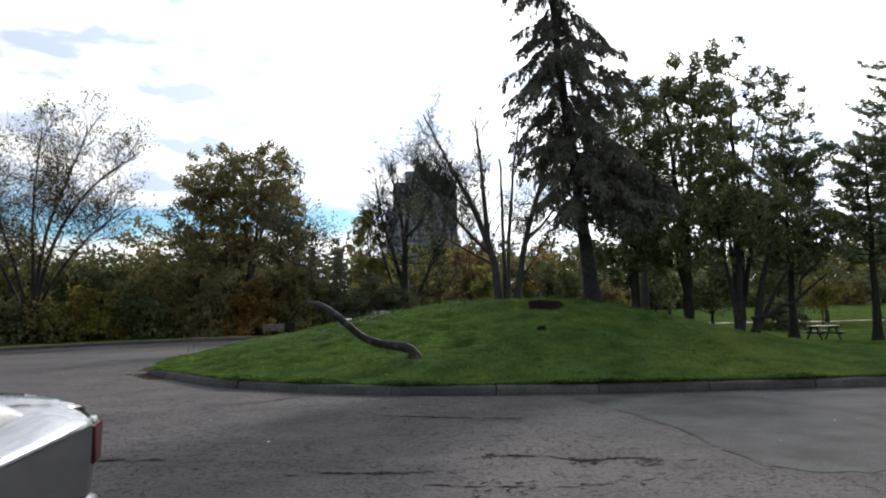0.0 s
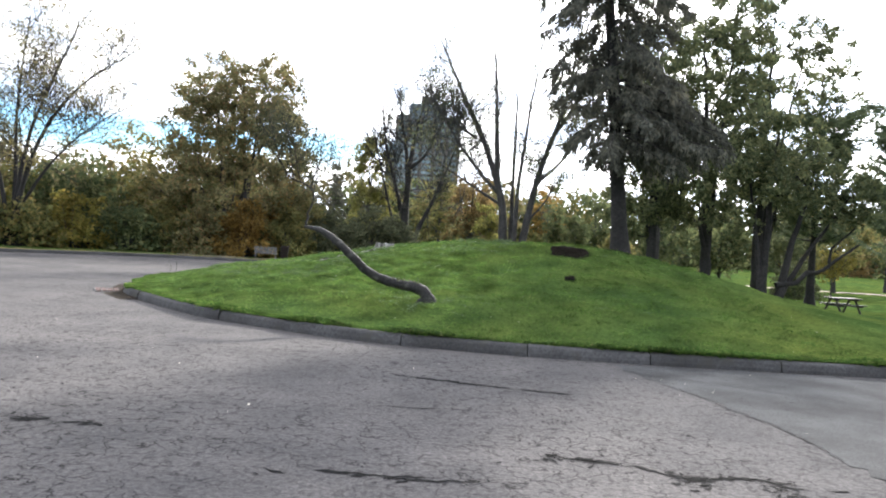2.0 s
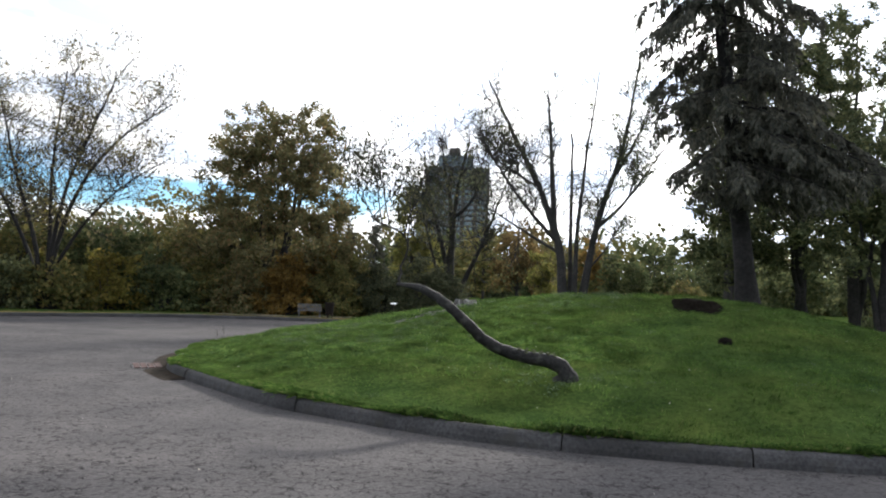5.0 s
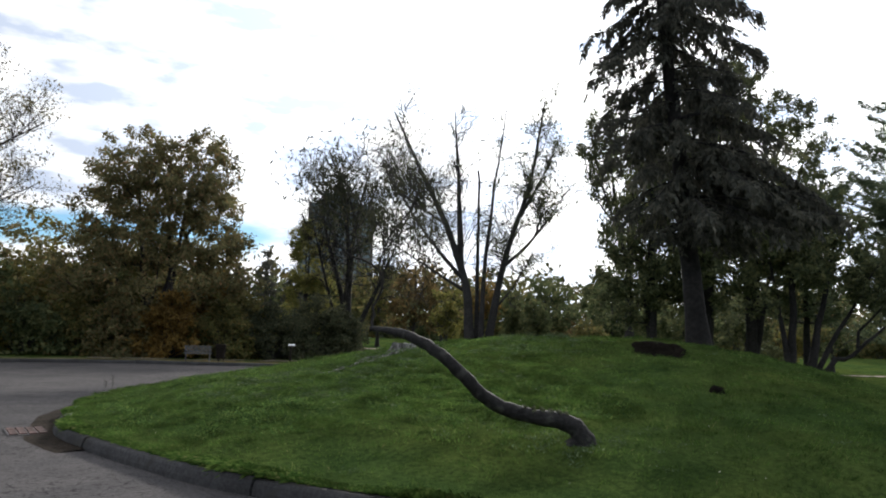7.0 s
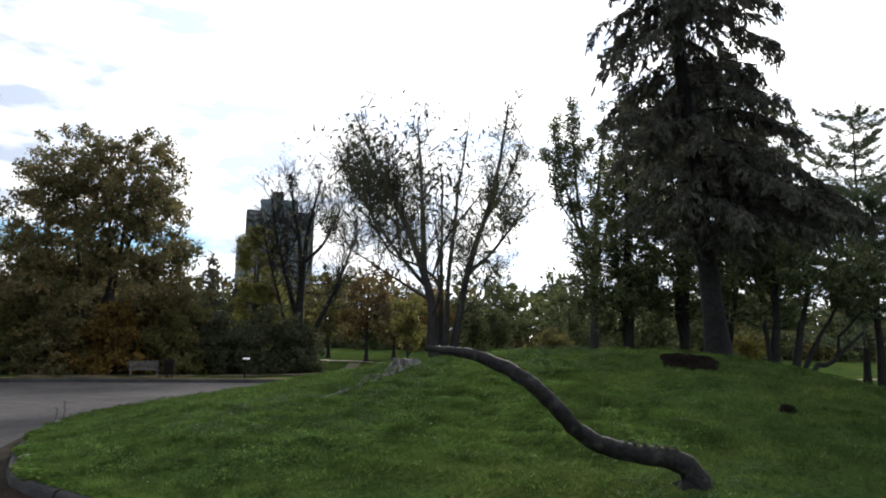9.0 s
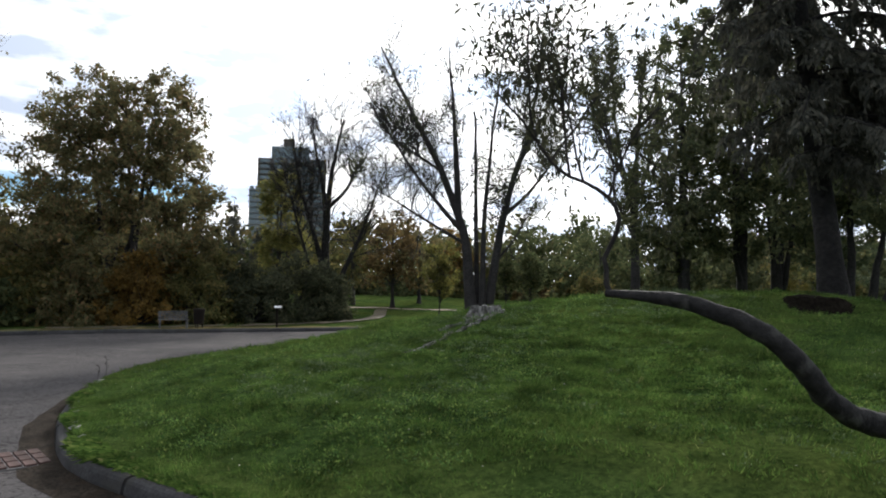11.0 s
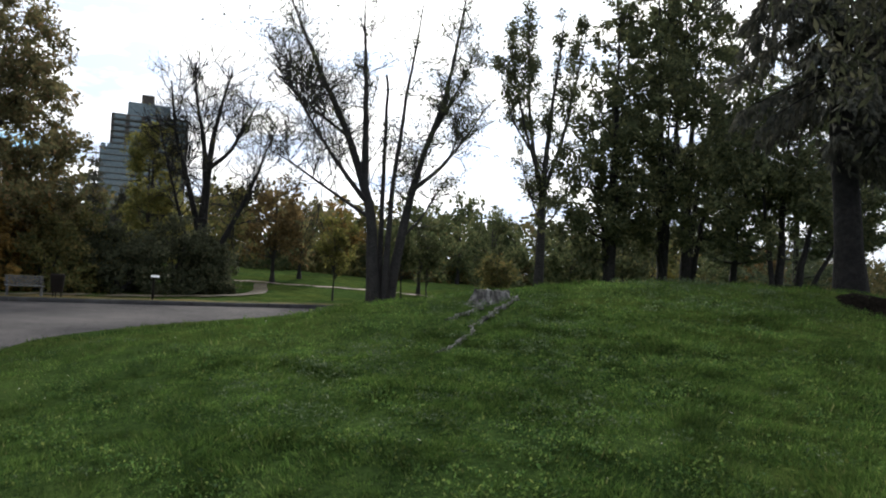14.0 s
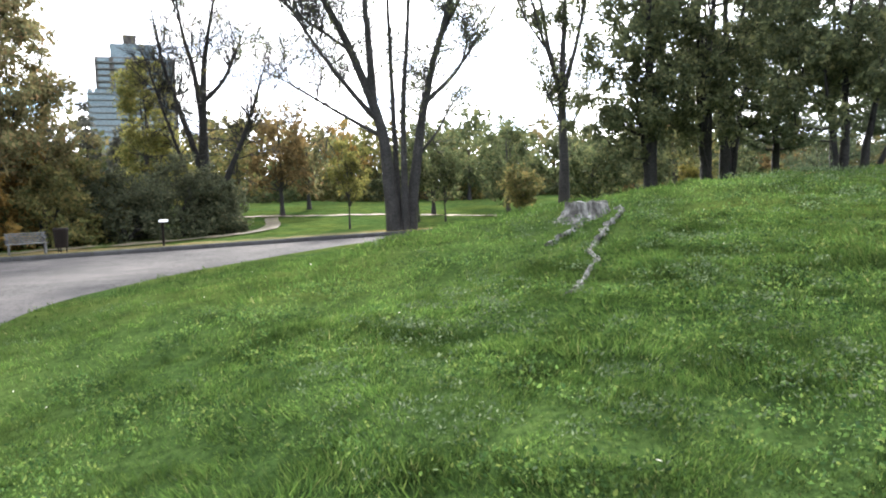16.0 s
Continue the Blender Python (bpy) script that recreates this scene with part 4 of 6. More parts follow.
stemmed_tree("bare_tree", "bare dark tree with spreading limbs behind the hedge", (-3.4, 60.0), [
    ([(0, 0, 0), (0.05, 0, 3), (0.1, 0, 5.5), (0.35, 0, 9), (1.3, 0, 13.8)], 0.40, 0.05, 34, 2.3, 0.08),
    ([(0.15, 0, 5.6), (-0.2, 0.2, 9.0), (-0.9, 0.3, 12.0), (-1.1, 0.3, 14.2)], 0.22, 0.04, 30, 2.0, 0.06),
    ([(0.0, 0, 3.0), (-0.9, 0, 6.3), (-1.8, 0.1, 9.3), (-2.4, 0.2, 12.8)], 0.22, 0.04, 36, 2.0, 0.08),
    ([(-0.2, 0, 0.5), (-1.3, 0.2, 4.4), (-2.5, 0.4, 8.6), (-3.1, 0.4, 10.6)], 0.15, 0.03, 24, 1.7, 0.1),
    ([(0.4, 0, 0.3), (1.3, 0, 3.0), (2.7, 0, 6.2), (4.0, 0.2, 10.2)], 0.25, 0.04, 34, 1.9, 0.15),
    ([(0.3, 0, 7.6), (1.4, 0, 8.8), (2.3, 0, 10.8), (2.9, 0, 12.4)], 0.15, 0.03, 24, 1.8, 0.08)], L_OLIVE, 44, M_BARK_DARK, 0.13, 0.5, 0.4, 6, 0.18, 0.036, 2, 0.4, stem_part="trunk")
stemmed_tree("poplar_tree", "tall slim tree with a clear trunk and upright leafy crown", (12.9, 46.4), [
    ([(0, 0, 0), (0.1, 0, 3.4), (0.05, 0, 6.4), (0.3, 0.1, 10.5), (0.75, 0, 16.0)], 0.29, 0.03, 23, 0.85, 0.8),
    ([(0.05, 0, 6.2), (-0.5, 0.3, 9.2), (-0.9, 0.4, 12.4), (-0.95, 0.4, 16.4)], 0.13, 0.02, 23, 0.85, 0.8),
    ([(0.1, 0, 6.6), (1.0, -0.2, 9.6), (1.6, -0.3, 12.6), (2.3, -0.3, 16.2)], 0.13, 0.02, 22, 0.85, 0.75),
    ([(0.0, 0, 7.0), (-1.1, -0.2, 9.4), (-1.9, -0.3, 12.0), (-2.6, -0.4, 14.8)], 0.10, 0.02, 19, 0.8, 0.8),
    ([(-0.9, -0.1, 8.9), (-2.0, 0.1, 10.6), (-2.9, 0.2, 13.6)], 0.06, 0.015, 14, 0.65, 0.8),
    ([(0.05, 0, 5.0), (-0.7, 0.3, 6.9), (-1.3, 0.4, 8.9)], 0.06, 0.015, 12, 0.8, 0.5),
    ([(0.1, 0, 4.6), (1.0, -0.3, 6.0), (1.9, -0.4, 8.4)], 0.06, 0.015, 12, 0.8, 0.4)], L_DARK, 43, None, 0.15, 0.5, 0.3, 11, 0.16, 0.02, 2, 0.3, 0.03, 0.5, "trunk", 0.4)

# trees behind the mound, right of the spruce
for i, (x, y, lobes, clumps) in enumerate((
        (9.3, 35.0, [(0, 0, 9.4, 1.7, 1.8, 3.6), (0.2, 0, 6.2, 2.3, 2.2, 3.0), (-0.3, 0.4, 4.2, 2.0, 1.8, 1.8)], 170),
        (12.0, 35.3, [(-0.8, 0, 11.2, 1.6, 1.8, 3.8), (0.9, 0.2, 11.6, 1.5, 1.7, 3.6), (0, 0, 7.6, 3.0, 2.8, 3.4), (-0.9, -0.4, 4.8, 2.3, 2.0, 2.0)], 260),
        (15.7, 38.3, [(0.2, 0, 13.2, 1.7, 1.8, 3.4), (2.1, 0.3, 12.0, 2.2, 2.1, 3.0), (-1.0, 0, 9.4, 2.3, 2.5, 3.4), (0.6, 0, 6.0, 2.6, 2.6, 2.4), (3.4, 0.2, 9.8, 1.8, 1.6, 1.8)], 235))):
    leafy_tree("oak_tree", "tall dark green broadleaf tree behind the mound", (x, y), lobes, clumps, 126, 0.145, L_DARK, 0.24, 60 + i, 0.52, 0.35, bark=M_BARK_DARK, group="lawn trees", low=2.2, fork=0.5)
leaning_oak = leafy_tree("oak_tree", "dark broadleaf tree with leaning trunks and a low limb", (12.6, 30.2), [(0.0, 0, 6.4, 2.0, 2.0, 2.3), (1.7, 0.1, 5.0, 2.0, 1.9, 1.7), (-1.1, 0, 4.8, 1.8, 1.9, 1.9), (3.2, 0, 4.3, 1.4, 1.3, 1.0)], 160, 120, 0.145, L_DARK, 0.19, 64, 0.48, 0.35, ((-0.25, 0), (0.35, 0.1)), M_BARK_DARK, "lawn trees", low=1.9)
wd = Wood()
rng = np.random.default_rng(65)
wd.limb((0.3, 0, 0.9), (3.6, 0.2, 2.7), 0.13, 0.04, rng, 0.08, 9, 7, 0.03)
wd.limb((2.4, 0.1, 1.9), (3.4, -0.3, 4.0), 0.06, 0.02, rng, 0.0, 6, 5, 0.05)
wd.put("low_limb", M_BARK_DARK, leaning_oak)
for i, (x, y, h, low, wide) in enumerate(((28.9, 44.0, 17.2, 0.14, 0.23), (20.6, 34.3, 9.6, 0.40, 0.19), (25.0, 31.0, 12.0, 0.22, 0.22), (18.6, 38.4, 9.8, 0.34, 0.21))):
    conifer("pine_tree", "tall pine with tiered dark needles on the lawn", (x, y), h, h * wide, low, L_PINE, 71 + i, 19, 10, 76, 0.22, (0, 0), 0.215, 0.05, 1.7, 0.27, "pines", 0.36, 0.14, 0.25)

# hedge, shrubs and hedgerow
for i, (x, y, rx, rz) in enumerate(((-7.6, 50.2, 2.3, 3.5), (-5.1, 52.0, 2.4, 3.9), (-3.5, 53.3, 1.6, 3.3))):
    bush("hedge_bush", "dense dark green bush behind the verge", (x, y), (rx, 1.9, rz), 120, 130, 0.13, L_HEDGE, 80 + i)
for i, (x, y, rx, rz, mt) in enumerate(((-10.4, 49.0, 1.9, 3.5, L_OLIVE), (-13.0, 48.2, 2.2, 3.7, L_ORANGE), (-9.2, 51.2, 1.8, 4.6, L_OLIVE), (-15.6, 48.4, 2.2, 3.5, L_MAPLE), (-11.7, 51.6, 2.0, 5.8, L_ORANGE))):
    bush("shrub", "tall autumn shrub beside the bench", (x, y), (rx, 1.9, rz), 110, 100, 0.155, mt, 90 + i)
rng = np.random.default_rng(7)
mats = [L_GREEN, L_DARK, L_OLIVE, L_YELLOW, L_MAPLE, L_DARK, L_DARK, L_GREEN, L_OLIVE, L_GREEN]
for k, off in enumerate((7.0, 11.5, 16.0)):
    line = offset_line(FAR_KERB, off)
    dd = np.r_[0, np.cumsum(np.linalg.norm(np.diff(line, axis=0), axis=1))]
    s = 40.0 + k * 1.2
    while s < dd[-1]:
        x, y = np.interp(s, dd, line[:, 0]), np.interp(s, dd, line[:, 1])
        if x > -15.5 + 1.0 * k:
            break
        tall = (3.4, 6.6, 8.2)[k] * rng.uniform(0.85, 1.15)
        bush("hedgerow_shrub", "tall mixed autumn shrub in the hedgerow", (x + rng.normal(0, 0.5), y + rng.normal(0, 0.6)), (2.3, 1.9, tall), 90, (52, 46, 30)[k] if x > -40 else 12, (0.21, 0.27, 0.33)[k] if x > -40 else 0.35, mats[int(rng.integers(0, len(mats)))], int(rng.integers(1, 9999)), "hedgerow")
        s += 3.0

# far treeline
for i in range(40):
    x = -66 + i * 4.4 + rng.normal(0, 1.0)
    y = 96 + rng.normal(0, 5) + 0.002 * (x - 20) ** 2
    h = rng.uniform(7.0, 11.0)
    mt = (L_GREEN, L_OLIVE, L_DARK, L_BROWN, L_OLIVE, L_GREEN, L_MAPLE)[int(rng.integers(0, 7))]
    broad_tree("treeline_tree", "distant autumn tree at the lawn's far edge", (x, y), h, h * 0.48, (3.4, 3.0, h * 0.48), 50, 38, 0.48, mt, 0.2, 300 + i, 1.0, 0.35, group="treeline", limb_every=6, low=0.2)
for i in range(42):
    x = -64 + i * 4.1 + rng.normal(0, 0.6)
    y = 90 + rng.normal(0, 2) + 0.002 * (x - 20) ** 2
    bush("thicket_bush", "low thicket along the far edge of the lawn", (x, y), (2.6, 1.8, rng.uniform(2.4, 4.2)), 40, 20, 0.5, (L_DARK, L_OLIVE, L_GREEN, L_BROWN)[int(rng.integers(0, 4))], 700 + i, "thicket")
# dark woods closing the view behind the treeline
wr = np.random.default_rng(77)
nw = 62000
wx = wr.uniform(-110, 190, nw)
wy = 104 + 0.0015 * (wx - 20) ** 2 + wr.normal(0, 2.5, nw)
top = 8.2 + 1.6 * np.sin(wx * 0.31) + 1.1 * np.sin(wx * 0.83 + 1) + 0.7 * np.sin(wx * 2.1) + 0.5 * np.sin(wx * 4.7)
wp = np.column_stack([wx, wy, height(wx, wy) + top * wr.random(nw) ** 1.05])
wp[:26000, 2] = height(wx[:26000], wy[:26000]) + 3.0 * wr.random(26000)
v, q = leaf_quads(wp, wr, 0.8, 0.5, 0.1)
L_WOODS = leaf_material("mixed autumn woods", [(0.0, (0.050, 0.056, 0.028)), (0.5, (0.108, 0.104, 0.047)), (1.0, (0.165, 0.125, 0.056))], 0.4, 0.8, 0.18, 0.5, 1.3)
tagged(part_np("far_woods", v, q, L_WOODS), "dark continuous autumn woodland far beyond the lawn", "woods", kind="stuff")
# woods added out of view behind the road, to darken the car's reflections
nb = 11000
ba = np.radians(wr.uniform(-205, 16, nb))
br = 62 + 4 * np.sin(ba * 9) + wr.normal(0, 2.5, nb)
bp = np.column_stack([4 + br * np.cos(ba), 8 + br * np.sin(ba), (12.5 + 2.0 * np.sin(ba * 17) + 1.3 * np.sin(ba * 41 + 1)) * wr.random(nb)])
v, q = leaf_quads(bp, wr, 1.5, 0.9, 0.1)
tagged(part_np("unseen_woods", v, q, L_WOODS), "unseen ring of dark woodland added behind the road to darken reflections", "woods", kind="stuff")
# between: russet and green trees in the middle distance
for i, (x, y, h, rx, mt) in enumerate(((2.4, 68, 9.0, 3.0, L_BROWN), (5.6, 74, 8.0, 3.0, L_MAPLE), (13.2, 91, 8.8, 2.6, L_ORANGE), (13.5, 66, 8.0, 2.8, L_GREEN), (18.0, 62.3, 7.5, 2.8, L_GREEN), (21.9, 69.8, 8.5, 3.4, L_GREEN), (20.5, 55, 5.6, 2.4, L_GREEN), (27, 58, 7.0, 2.6, L_DARK), (-0.5, 72, 8.5, 2.6, L_OLIVE), (33, 62, 8, 3.2, L_OLIVE), (40, 66, 8.5, 3.4, L_GREEN))):
    broad_tree("park_tree", "mid-distance autumn park tree on the lawn", (x, y), h, h * 0.55, (rx, rx, h * 0.42), 56, 70, 0.26, mt, 0.16, 400 + i, 0.7, 0.35, group="park trees", low=1.6)
for i, (x, y, h, mt) in enumerate(((2.9, 50.7, 5.4, L_LIME), (8.0, 54.3, 5.6, L_GREEN), (9.3, 53.4, 4.8, L_GREEN), (10.8, 47.0, 3.4, L_OLIVE))):
    broad_tree("sapling", "young slim tree with thin leaves", (x, y), h, h * 0.6, (1.05, 1.0, h * 0.36), 54, 70, 0.13, mt, 0.05, 440 + i, 0.34, 0.2, group="saplings", limb_every=1, low=0.8)
for i, (x, y, h) in enumerate(((-10.0, 66, 8.5), (-12.5, 68, 7.5), (-8.2, 70, 7.0))):
    conifer("spruce_tree", "small distant dark spruce behind the hedge", (x, y), h, 1.7, 0.05, L_SPRUCE, 500 + i, 18, 6, 40, 0.12, (0, 0), 0.28, 0.5, 0.15, 0.4)
# shrub and small tree on the lawn by the picnic table
bush("lawn_shrub", "low dark round shrub on the lawn", (23.6, 49.5), (1.5, 1.4, 2.6), 60, 90, 0.14, L_DARK, 461)
broad_tree("sapling", "young pale green tree on the lawn", (29.5, 56.0), 4.2, 2.6, (1.4, 1.3, 1.5), 36, 50, 0.16, L_YELLOW, 0.06, 462, 0.4, 0.2, group="saplings", low=0.8)

# ---- built things ----
def plain(name, color, rough=0.5, metal=0.0, spec=0.4, fine=30.0, vary=0.12):
    m = two_scale(name, tuple(c * (1 - vary) for c in color), tuple(c * (1 + vary) for c in color), fine, 2.0, rough, None, 0.05, 0.002, spec)
    m.node_tree.nodes["Principled BSDF"].inputs["Metallic"].default_value = metal
    return m


M_GLASS = plain("blue green tower glass", (0.11, 0.15, 0.17), 0.2, 0.0, 0.7, 0.5)
M_TOWER = plain("grey brown tower concrete", (0.085, 0.075, 0.07), 0.85, 0, 0.3, 0.4)
M_SLAB = plain("pale balcony slab", (0.13, 0.13, 0.13), 0.8, 0, 0.3, 0.4)
M_SLAT = plain("weathered bench slats", (0.15, 0.146, 0.142), 0.8, 0, 0.3, 25, 0.3)
M_BROWN = plain("dark brown painted metal", (0.018, 0.014, 0.012), 0.8, 0.0, 0.1)
M_WHITE = plain("white sign face", (0.72, 0.73, 0.74), 0.5)
M_TABLE = plain("dark stained table planks", (0.038, 0.035, 0.034), 0.75, 0, 0.3, 20, 0.3)
M_CARPAINT = plain("silver car paint", (0.19, 0.20, 0.22), 0.2, 0.9, 0.5, 90, 0.05)
M_CARPAINT.node_tree.nodes["Principled BSDF"].inputs["Coat Weight"].default_value = 0.8
M_CARGLASS = plain("dark car glass", (0.02, 0.025, 0.03), 0.06, 0.0, 0.8)
M_REDLAMP = plain("red tail lamp", (0.06, 0.003, 0.007), 0.2, 0, 0.6)
M_CLEARLAMP = plain("clear lamp", (0.6, 0.58, 0.58), 0.15, 0, 0.6)
M_TYRE = plain("black tyre rubber", (0.02, 0.02, 0.02), 0.85)
M_RIM = plain("alloy rim", (0.4, 0.4, 0.41), 0.35, 0.8)
M_PLATE = plain("pale number plate", (0.55, 0.56, 0.58), 0.5)
M_BRICK = two_scale("worn red paver", (0.066, 0.040, 0.036), (0.115, 0.066, 0.058), 30, 6, 0.9, None, 0.4, 0.006, per_object=0.25)
M_MORTAR = plain("pale mortar", (0.16, 0.15, 0.145), 0.95)
M_RUBBLE = plain("pale broken concrete", (0.26, 0.255, 0.24), 0.9, 0, 0.3, 12, 0.25)
M_CRACK = two_scale("dark crack filling", (0.004, 0.004, 0.0045), (0.020, 0.020, 0.0205), 25, 4, 0.95, None, 0.5, 0.01, 0.03)
M_PATCH = two_scale("paler asphalt patch", (0.036, 0.0365, 0.038), (0.084, 0.0845, 0.087), 60, 1.2, 1.0, None, 0.3, 0.008, 0.08)


def bench(x, y, turn):
    root = empty("park_bench", (x, y, ground_z(x, y)), "grey slatted park bench on the verge by the far kerb", "bench")
    root.rotation_euler = (0, 0, turn)
    root.scale = (0.82, 1.0, 0.88)
    for sx in (-0.68, 0.68):
        bm = bmesh.new()
        add_box(bm, (0.06, 0.07, 0.46), pose(sx, -0.22, 0.23), 0.008)
        add_box(bm, (0.06, 0.07, 0.88), pose(sx, 0.24, 0.43, -9), 0.008)
        add_box(bm, (0.06, 0.52, 0.06), pose(sx, 0.0, 0.42), 0.008)
        add_box(bm, (0.07, 0.5, 0.045), pose(sx, -0.02, 0.64), 0.008)
        part("side_frame", bm, M_SLAT, root)
    for k in range(5):
        bm = bmesh.new()
        add_box(bm, (1.56, 0.075, 0.035), pose(0, -0.2 + 0.095 * k, 0.462), 0.006)
        part("seat_slat", bm, M_SLAT, root)
    for k in range(5):
        bm = bmesh.new()
        add_box(bm, (1.56, 0.03, 0.048), pose(0, 0.235 + 0.014 * k, 0.53 + 0.082 * k, -9), 0.006)
        part("back_slat", bm, M_SLAT, root)
    return root


bench(-10.5, 43.7, radians(14))


def post_sign(x, y):
    root = empty("post_sign", (x, y, ground_z(x, y)), "short dark post with a slanted white plaque on the verge", "sign")
    bm = bmesh.new()
    add_box(bm, (0.085, 0.08, 0.9), pose(0, 0, 0.45), 0.01)
    part("post", bm, M_BROWN, root)
    bm = bmesh.new()
    add_box(bm, (0.36, 0.24, 0.03), pose(0.04, -0.03, 0.94, 24), 0.008)
    part("plaque_backing", bm, M_BROWN, root)
    bm = bmesh.new()
    add_box(bm, (0.33, 0.21, 0.012), pose(0.04, -0.04, 0.962, 24), 0.004)
    part("plaque", bm, M_WHITE, root, "white plaque face")


post_sign(-6.05, 44.5)

bin_root = empty("litter_bin", (-9.45, 43.9, ground_z(-9.45, 43.9)), "dark brown litter bin on legs beside the bench", "bin")
bm = bmesh.new()
add_cyl(bm, 0.21, 0.25, 0.62, pose(0, 0, 0.52), 16)
part("drum", bm, M_BROWN, bin_root)
bm = bmesh.new()
add_cyl(bm, 0.27, 0.24, 0.07, pose(0, 0, 0.865), 16)
part("rim", bm, M_BROWN, bin_root)
for a in (0.4, 2.5, 4.6):
    bm = bmesh.new()
    add_box(bm, (0.04, 0.04, 0.26), pose(0.16 * math.cos(a), 0.16 * math.sin(a), 0.1), 0.004)
    part("leg", bm, M_BROWN, bin_root)


def picnic_table(x, y, turn):
    root = empty("picnic_table", (x, y, ground_z(x, y)), "dark wooden picnic table with fixed benches on the lawn", "table")
    root.rotation_euler = (0, 0, turn)
    for k in range(5):
        bm = bmesh.new()
        add_box(bm, (1.5, 0.135, 0.04), pose(0, -0.29 + 0.145 * k, 0.74), 0.006)
        part("top_plank", bm, M_TABLE, root)
    for sy in (-0.56, 0.56):
        bm = bmesh.new()
        add_box(bm, (1.5, 0.22, 0.045), pose(0, sy, 0.45), 0.006)
        part("bench_plank", bm, M_TABLE, root)
    for sx in (-0.5, 0.5):
        bm = bmesh.new()
        for sg in (-1, 1):
            add_box(bm, (0.045, 0.1, 0.86), pose(sx, sg * 0.38, 0.37, sg * 32), 0.004)
        add_box(bm, (0.045, 1.3, 0.09), pose(sx + 0.05, 0, 0.40), 0.004)
        add_box(bm, (0.045, 0.7, 0.08), pose(sx + 0.05, 0, 0.69), 0.004)
        part("trestle", bm, M_TABLE, root)


picnic_table(18.7, 35.6, radians(8))

# silver saloon car parked beside the start
def lofted(sections, n):
    """Closed skin through rings of equal length."""
    v = np.concatenate(sections)
    m = len(sections)
    f = []
    for i in range(m - 1):
        for j in range(n - 1):
            p = i * n + j
            f.append((p, p + 1, p + 1 + n, p + n))
    return v, np.array(f)


def saloon(x, y):
    """Rear end towards +y; the side that shows faces +x."""
    root = empty("silver_car", (x, y, 0.0), "silver saloon car parked on the asphalt, tail showing", "car")
    # rows along the length (rear = 0): y, sill, shoulder height, top of body, half width at shoulder
    rows = [(-0.045, 0.40, 0.87, 0.955, 0.77), (-0.055, 0.36, 0.905, 1.01, 0.805), (-0.085, 0.33, 0.92, 1.034, 0.828), (-0.18, 0.29, 0.93, 1.042, 0.852), (-0.45, 0.25, 0.92, 1.045, 0.872), (-0.95, 0.22, 0.895, 1.01, 0.885),
            (-1.6, 0.21, 0.885, 0.985, 0.89), (-2.6, 0.21, 0.87, 0.955, 0.89), (-3.3, 0.22, 0.84, 0.93, 0.88), (-4.1, 0.24, 0.76, 0.84, 0.84), (-4.45, 0.28, 0.67, 0.74, 0.74), (-4.58, 0.36, 0.55, 0.60, 0.60)]
    prof = []
    for yy, sill, sh, top, hw in rows:
        rise = top - sh
        ring = [(hw * 0.84, sill), (hw * 0.905, sill + 0.08), (hw * 0.955, sill + (sh - sill) * 0.4), (hw * 0.985, sill + (sh - sill) * 0.75), (hw, sh), (hw * 1.0, sh + 0.012), (hw * 0.985, sh + 0.03), (hw * 0.94, sh + rise * 0.55), (hw * 0.86, sh + rise * 0.82), (hw * 0.72, top), (hw * 0.4, top + 0.014), (0, top + 0.018)]
        full = ring + [(-a, b) for a, b in ring[-2::-1]]
        prof.append(np.array([(a, yy, b) for a, b in full]))
    v, f = lofted(prof, len(prof[0]))
    n = len(prof[0])
    bm = bmesh.new()
    vs = [bm.verts.new(p) for p in v]
    for q in f:
        bm.faces.new([vs[i] for i in q])
    bm.faces.new([vs[i] for i in range(n)][::-1])
    bm.faces.new([vs[i] for i in range(len(v) - n, len(v))])
    bmesh.ops.recalc_face_normals(bm, faces=bm.faces)
    part("body", bm, M_CARPAINT, root, "", True)
    # boot lid: a thin raised panel with a lip at its rear edge
    lid = []
    for yy, z, hw in ((-0.62, 1.066, 0.70), (-0.4, 1.072, 0.74), (-0.2, 1.076, 0.765), (-0.10, 1.076, 0.765), (-0.06, 1.064, 0.755), (-0.035, 1.02, 0.74), (-0.025, 0.92, 0.70)):
        xs = np.linspace(-1, 1, 13)
        lid.append(np.array([(hw * a, yy + 0.012 * a * a, z - 0.068 * a**4) for a in xs]))
    v, f = lofted(lid, 13)
    bm = bmesh.new()
    vs = [bm.verts.new(p) for p in v]
    for q in f:
        bm.faces.new([vs[i] for i in q])
    bmesh.ops.recalc_face_normals(bm, faces=bm.faces)
    bmesh.ops.solidify(bm, geom=bm.faces, thickness=0.012)
    part("boot_lid", bm, M_CARPAINT, root, "", True)
    # cabin
    cab = []
    for yy, z, hw in ((-0.40, 1.03, 0.72), (-0.75, 1.20, 0.66), (-1.2, 1.37, 0.59), (-1.9, 1.43, 0.56), (-2.5, 1.42, 0.56), (-2.9, 1.32, 0.58), (-3.45, 0.97, 0.68)):
        zb = 0.93
        ring = [(hw + (1.40 - z) * 0.0 + 0.16 * min(1, (z - zb) / 0.3), zb), (hw + 0.09 * min(1, (z - zb) / 0.4), zb + (z - zb) * 0.6), (hw + 0.01, z - 0.03), (hw * 0.85, z), (0, z + 0.02)]
        full = ring + [(-a, b) for a, b in ring[-2::-1]]
        cab.append(np.array([(a, yy, b) for a, b in full]))
    v, f = lofted(cab, len(cab[0]))
    bm = bmesh.new()
    vs = [bm.verts.new(p) for p in v]
    for q in f:
        bm.faces.new([vs[i] for i in q])
